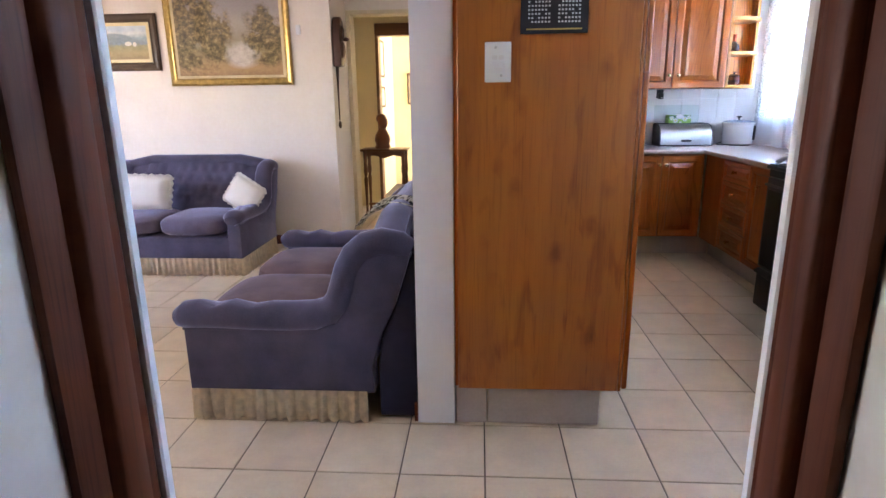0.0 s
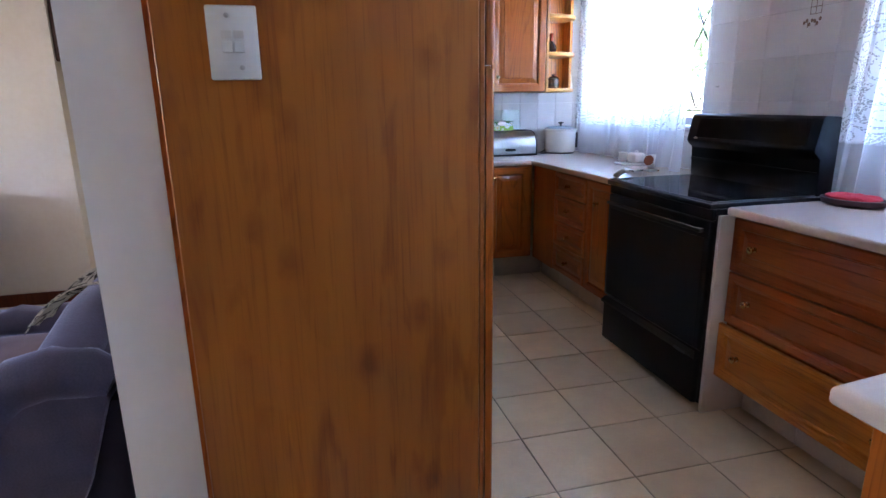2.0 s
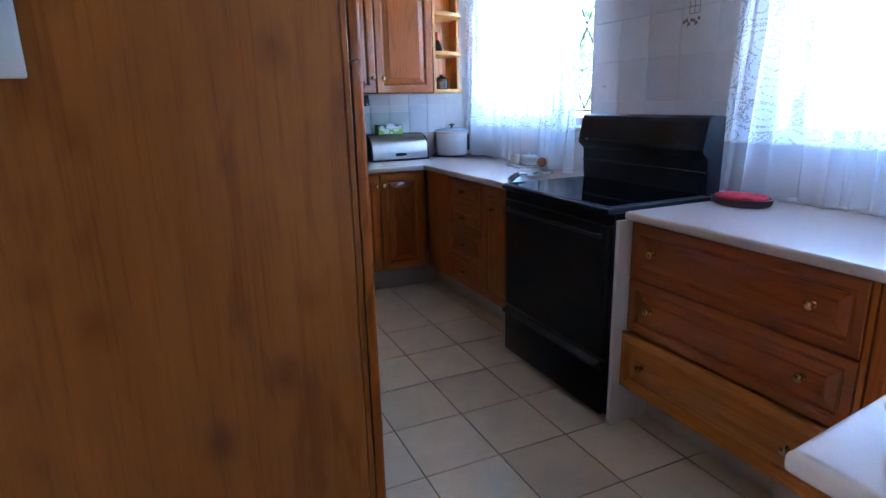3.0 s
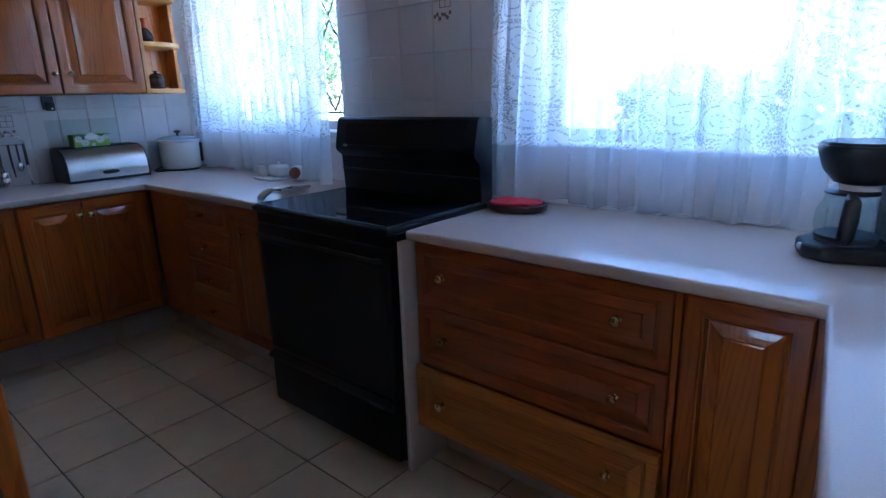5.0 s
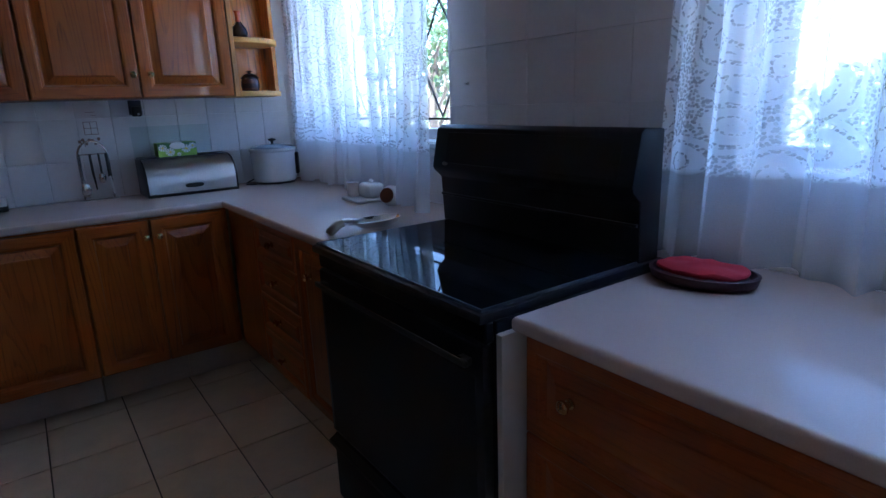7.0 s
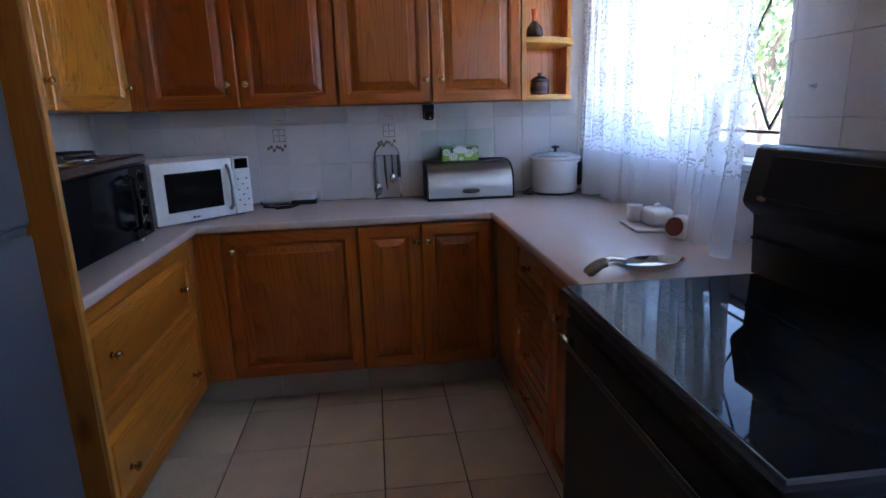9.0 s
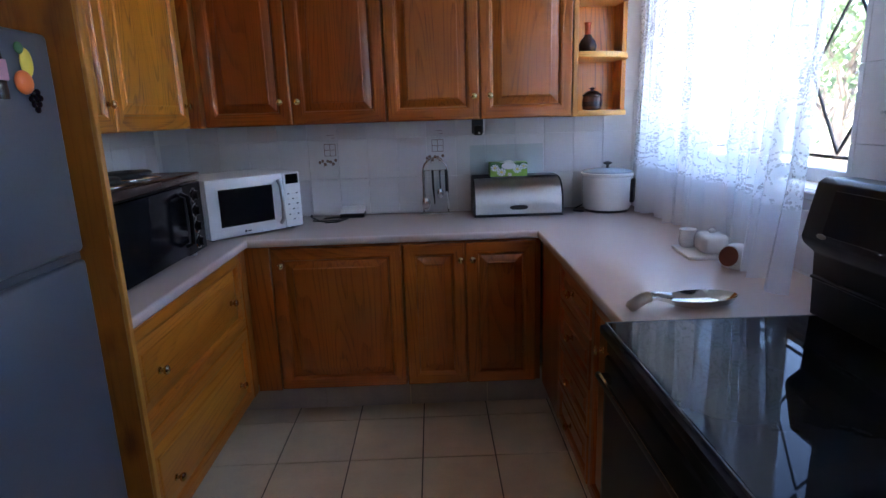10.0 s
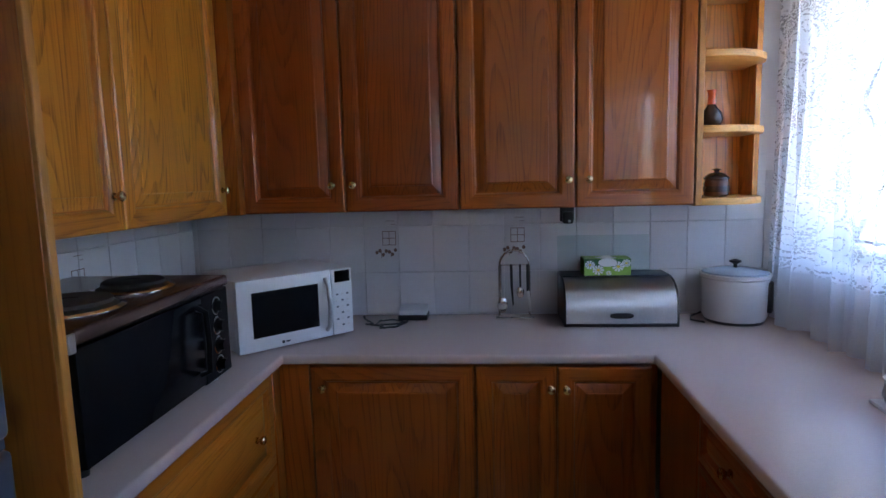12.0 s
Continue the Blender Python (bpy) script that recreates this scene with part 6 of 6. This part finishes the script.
def coffee_table():
    t = thing("coffee_table", "oval glass coffee table on a carved black base", "coffee table", pose(-2.42, 2.62, 0))
    part("glass_top", lathe([(0.60, 0.415), (0.615, 0.419), (0.615, 0.427), (0.60, 0.431)], 48, (1.05, 0.70)), TABLE_GLASS, t, "thick clear glass top")
    lobes = []
    for x, y, z, r in ((0, 0, 0.10, 0.20), (0.30, 0.08, 0.10, 0.18), (0.42, -0.05, 0.08, 0.13), (0.28, 0.02, 0.25, 0.14), (0.45, 0.08, 0.30, 0.09), (0.50, 0.02, 0.375, 0.06), (-0.28, 0.05, 0.12, 0.2), (-0.4, -0.05, 0.28, 0.13), (0.05, 0.05, 0.28, 0.15), (0, 0, 0.38, 0.10)):
        b = blob(x, y, z, r * 1.1, r * 0.9, min(r, z if z > 0.12 else 0.10, 0.413 - z), 2.2, 18, 12)
        for v in b.verts:
            v.co += Vector((0.02 * noise.noise(v.co * 9), 0.02 * noise.noise(v.co * 9 + Vector((5, 0, 0))), 0))
        lobes.append(b)
    for b in lobes:
        part("carved_lobe", b, BLACK_ENAMEL, t)


TABLE_GLASS = plain("pale_table_glass", (0.42, 0.46, 0.46), 0.06, relief=0)
coffee_table()


def draped_throw():
    """A patterned throw lying over the back of the near sofa."""
    t = thing("throw", "black and white patterned throw over the sofa back", "throw", pose(-0.36, 2.36, 0.578))
    bm = bmesh.new()
    g = [[bm.verts.new((0.36 * i / 12 - 0.05, 0.30 * j / 10 - 0.10, 0.285 - 3.0 * (0.36 * i / 12 - 0.20) ** 2 + 0.010 * math.sin(5 * i / 12 + j * 0.9) + 0.008 * math.sin(j * 1.7))) for i in range(13)] for j in range(11)]
    for j in range(10):
        for i in range(12):
            bm.faces.new((g[j][i], g[j][i + 1], g[j + 1][i + 1], g[j + 1][i]))
    bmesh.ops.solidify(bm, geom=bm.faces[:], thickness=0.012)
    part("cloth", bm, THROW, t)


def throw_mat():
    m, nt, p = nodes_of("patterned_throw")
    v = coords(nt, shift=False)
    n = noise_of(nt, v, 16, 3, 0.6, 1.5)
    col = ramp(nt, n, [(0.44, (0.03, 0.028, 0.03)), (0.48, (0.62, 0.58, 0.50)), (0.56, (0.62, 0.58, 0.50)), (0.60, (0.04, 0.035, 0.04))])
    nt.links.new(col, p.inputs["Base Color"])
    p.inputs["Roughness"].default_value = 0.95
    return m


THROW = throw_mat()
draped_throw()

# ---- outdoors ----
structure("ground", box(XR + 0.21, -90, -0.30, 180, 90, -0.16), GRASS, "dry sunlit lawn round the house", "ground")
# supposed paving, kept pale and spread wide to bounce daylight indoors
structure("pavement", box(XR + 0.22, -14, -0.159, 12.0, 24, -0.13), PAVING, "pale sunlit paving beside the house", "pavement")
# slab never in view, added to keep direct sun out of the rooms
structure("roof", box(XW - 0.4, -2.6, CEIL + 0.21, XR + 0.75, 10.2, CEIL + 0.36), CREAM, "unseen flat slab over the house that blocks the sun", "roof")


def tree(label, x, y, h, spread, seed, leaves=1500):
    rnd = random.Random(seed)
    t = thing("tree", label, "tree", pose(x, y, -0.16), "garden trees")
    part("trunk", tube([(0, 0, 0), (0.05, 0.03, h * 0.2), (-0.04, 0.06, h * 0.4), (0.06, 0.0, h * 0.62)], [0.13, 0.10, 0.08, 0.05], 10), BARK, t)
    tips = []
    for k in range(9):
        a, z = k * 2.4, h * (0.25 + 0.05 * k)
        q = (math.cos(a) * spread * rnd.uniform(0.4, 0.8), math.sin(a) * spread * rnd.uniform(0.4, 0.8), z + h * rnd.uniform(0.12, 0.3))
        part("limb", tube([(0, 0.03, z), (q[0] * 0.5, q[1] * 0.5, (z + q[2]) / 2 + 0.1), q], [0.045, 0.03, 0.012], 6), BARK, t)
        tips.append(q)
    verts, faces = [], []
    for i in range(leaves):
        c = Vector(tips[i % 9]) + Vector([rnd.gauss(0, spread * 0.3) for _ in range(3)])
        n, r = Vector([rnd.gauss(0, 1) for _ in range(3)]).normalized(), rnd.uniform(0.05, 0.11)
        u = n.orthogonal().normalized()
        w = n.cross(u)
        b = len(verts)
        verts += [tuple(c + u * r), tuple(c + w * r * 0.45), tuple(c - u * r), tuple(c - w * r * 0.45)]
        faces.append((b, b + 1, b + 2, b + 3))
    me = bpy.data.meshes.new("crown")
    me.from_pydata(verts, [], faces)
    me.materials.append(LEAF)
    tagged(part("crown", me, LEAF, t, "loose crown of small green leaves"), kind="stuff")


for k, (x, y, h, s) in enumerate(((7.4, 10.4, 3.4, 1.1), (9.5, 14.0, 4.6, 1.7), (13.0, 17.5, 5.0, 2.0), (30.0, 2.0, 5.0, 2.2), (34.0, 9.0, 6.0, 2.6))):
    tree("leafy green garden tree in sunlight", x, y, h, s, 11 + k, 900)


def hedge(label, x0, x1, y0, y1, h, seed, count):
    rnd = random.Random(seed)
    t = thing("hedge", label, "hedge", pose(0, 0, -0.16))
    for k in range(7):
        y = y0 + (y1 - y0) * (k + 0.5) / 7
        part("stem", tube([((x0 + x1) / 2, y, 0), ((x0 + x1) / 2 + 0.1, y + 0.1, h * 0.5), ((x0 + x1) / 2, y, h * 0.9)], [0.03, 0.02, 0.008], 6), BARK, t)
    verts, faces = [], []
    for i in range(count):
        y = rnd.uniform(y0, y1)
        top = h * (0.82 + 0.16 * math.sin(y * 1.3) + 0.08 * math.sin(y * 4.1))
        c = Vector((rnd.uniform(x0, x1), y, top * rnd.random() ** 0.7))
        n, r = Vector([rnd.gauss(0, 1) for _ in range(3)]).normalized(), rnd.uniform(0.05, 0.10)
        u = n.orthogonal().normalized()
        w = n.cross(u)
        b = len(verts)
        verts += [tuple(c + u * r), tuple(c + w * r * 0.5), tuple(c - u * r), tuple(c - w * r * 0.5)]
        faces.append((b, b + 1, b + 2, b + 3))
    me = bpy.data.meshes.new("foliage")
    me.from_pydata(verts, [], faces)
    me.materials.append(LEAF)
    tagged(part("foliage", me, LEAF, t, "dense small green leaves"), kind="stuff")


hedge("leafy green garden hedge in sunlight", 6.6, 7.6, -3.0, 4.0, 2.3, 5, 9000)

# ---- tiles ----
TILE_MESH = {}


def tile_piece(parent, a, b, axis, material, size, proud, gap=0.0015, name="tile"):
    """One tile between corners a and b of its plane, standing proud along the axis."""
    u, v = round(b[0] - a[0] - 2 * gap, 4), round(b[1] - a[1] - 2 * gap, 4)
    if u < 0.012 or v < 0.012:
        return
    key = (name, axis, u, v, proud)
    if key not in TILE_MESH:
        e = 0.0012
        base, top = inset(u, v, 0, 0), inset(u, v, e, 0)
        bm = bmesh.new()
        lo = [(0, 0), (u, 0), (u, v), (0, v)]
        hi = [(e, e), (u - e, e), (u - e, v - e), (e, v - e)]
        put = {"z": lambda p, h: (p[0], p[1], h), "x": lambda p, h: (h, p[0], p[1]), "y": lambda p, h: (p[0], h, p[1])}[axis]
        loops = [[bm.verts.new(put(p, 0)) for p in lo], [bm.verts.new(put(p, proud * 0.8)) for p in lo], [bm.verts.new(put(p, proud)) for p in hi]]
        for p, q in zip(loops, loops[1:]):
            for i in range(4):
                bm.faces.new((p[i], p[(i + 1) % 4], q[(i + 1) % 4], q[i]))
        bm.faces.new(loops[-1])
        bmesh.ops.recalc_face_normals(bm, faces=bm.faces)
        TILE_MESH[key] = mesh_of(name, bm, material, False)
    ob = new(name, TILE_MESH[key])
    ob.parent = parent
    plane = size
    ob.location = {"z": (a[0] + gap, a[1] + gap, plane), "x": (plane, a[0] + gap, a[1] + gap), "y": (a[0] + gap, plane, a[1] + gap)}[axis]


def spans(lo, hi, origin, step):
    k = math.floor((lo - origin) / step)
    while origin + k * step < hi - 1e-6:
        yield max(lo, origin + k * step), min(hi, origin + (k + 1) * step)
        k += 1


PX, PY = 0.307, 0.332
near, rest = [], []
for x0, x1 in spans(XW, XR, 1.402, PX):
    for y0, y1 in spans(-2.05, 7.1, 1.562, PY):
        if -3.1 < x0 < 2.2 and 0.4 < y0 < 4.9 and not (x0 > 0.06 and y0 > 1.9 and x1 < 0.6):
            near.append((x0, y0, x1, y1))
        else:
            rest.append((x0, y0, x1, y1))
near.sort(key=lambda q: abs((q[0] + q[2]) / 2 - 0.4) + 0.6 * abs((q[1] + q[3]) / 2 - 2.4))
rest += near[290:]
for x0, y0, x1, y1 in near[:290]:
    tile_piece(floor, (x0, y0), (x1, y1), "z", FLOOR_TILE, -0.004, 0.004, 0.0028)
verts, faces = [], []
for x0, y0, x1, y1 in rest:
    g, b = 0.0028, len(verts)
    verts += [(x0 + g, y0 + g, 0), (x1 - g, y0 + g, 0), (x1 - g, y1 - g, 0), (x0 + g, y1 - g, 0)]
    verts += [(x0 + g, y0 + g, -0.004), (x1 - g, y0 + g, -0.004), (x1 - g, y1 - g, -0.004), (x0 + g, y1 - g, -0.004)]
    faces += [(b, b + 1, b + 2, b + 3)] + [(b + i, b + 4 + i, b + 4 + (i + 1) % 4, b + (i + 1) % 4) for i in range(4)]
me = bpy.data.meshes.new("tiles_further_off")
me.from_pydata(verts, [], faces)
me.materials.append(FLOOR_TILE)
tagged(part("tiles_further_off", me, FLOOR_TILE, floor, "cream floor tiles"), kind="stuff")

TW, TH, Z0 = 0.1537, 0.2035, 0.885
for z0, z1 in spans(0.9, 1.75, Z0, TH):
    for x0, x1 in spans(XL + 0.02, XR, 0.843, TW):
        if z0 < 1.40:
            tile_piece(wall_back, (x0, z0), (x1, z1), "y", WALL_TILE, YB + 0.008, -0.008, 0.0008)


def cut(y0, y1, z0, z1, holes):
    """What is left of a tile beside window openings, as one rectangle or none."""
    for a, b, lo, hi in holes:
        if y0 < b and y1 > a and z0 < hi and z1 > lo:
            if y0 < a - 0.02:
                y1 = a
            elif y1 > b + 0.02:
                y0 = b
            elif z0 < lo - 0.02:
                z1 = lo
            elif z1 > hi + 0.02:
                z0 = hi
            else:
                return None
    return y0, y1, z0, z1


for z0, z1 in spans(0.9, CEIL, Z0, TH):
    for y0, y1 in spans(YN, YB, 2.97, TW * 1.32):
        q = cut(y0, y1, z0, z1, (WIN1, WIN2))
        if q:
            tile_piece(wall_right, (q[0], q[2]), (q[1], q[3]), "x", WALL_TILE, XR + 0.008, -0.008, 0.0008)
for z0, z1 in spans(0.9, 1.40, Z0, TH):
    for y0, y1 in spans(3.50, YB, 3.60, TW):
        tile_piece(wall_mid, (y0, z0), (y1, z1), "x", WALL_TILE, XL - 0.008, 0.008, 0.001)


def window_motif(m, label):
    """A little printed window with flowers on a tile."""
    t = thing("tile_motif", label, "tile print", m @ Matrix.Diagonal((1.25, 1, 1.25, 1)), "printed tiles")
    w = 0.0022
    part("casement", joined(*[box(x, -0.0008, -0.025, x + w, 0, 0.025) for x in (-0.024, -0.001, 0.022)], *[box(-0.024, -0.0008, z, 0.024, 0, z + w) for z in (-0.025, -0.001, 0.023)]), INK_BROWN, t, smooth=False)
    part("flower_box", joined(*[blob(-0.045 + 0.011 * i, 0, -0.050 + 0.008 * math.sin(i * 2.3), 0.006, 0.0008, 0.007, 2, 8, 6) for i in range(7)], box(-0.030, -0.0008, -0.070, -0.028, 0, -0.048), box(0.004, -0.0008, -0.066, 0.006, 0, -0.048)), INK_BROWN, t, smooth=False)
    part("gable", joined(box(-0.01, -0.0008, 0.060, 0.022, 0, 0.0615), box(0.008, -0.0008, 0.048, 0.024, 0, 0.0495)), INK_BROWN, t, smooth=False)


window_motif(pose(0.955, YB - 0.0005, 1.240), "brown printed window motif on a wall tile")
window_motif(pose(1.515, YB - 0.0005, 1.245), "brown printed window motif on a wall tile")
window_motif(pose(XL + 0.0005, 4.36, 1.20, 0, 0, 90), "brown printed window motif on a wall tile")
window_motif(pose(XR - 0.0005, 2.90, 1.70, 0, 0, -90), "brown printed motif on a wall tile by the window")
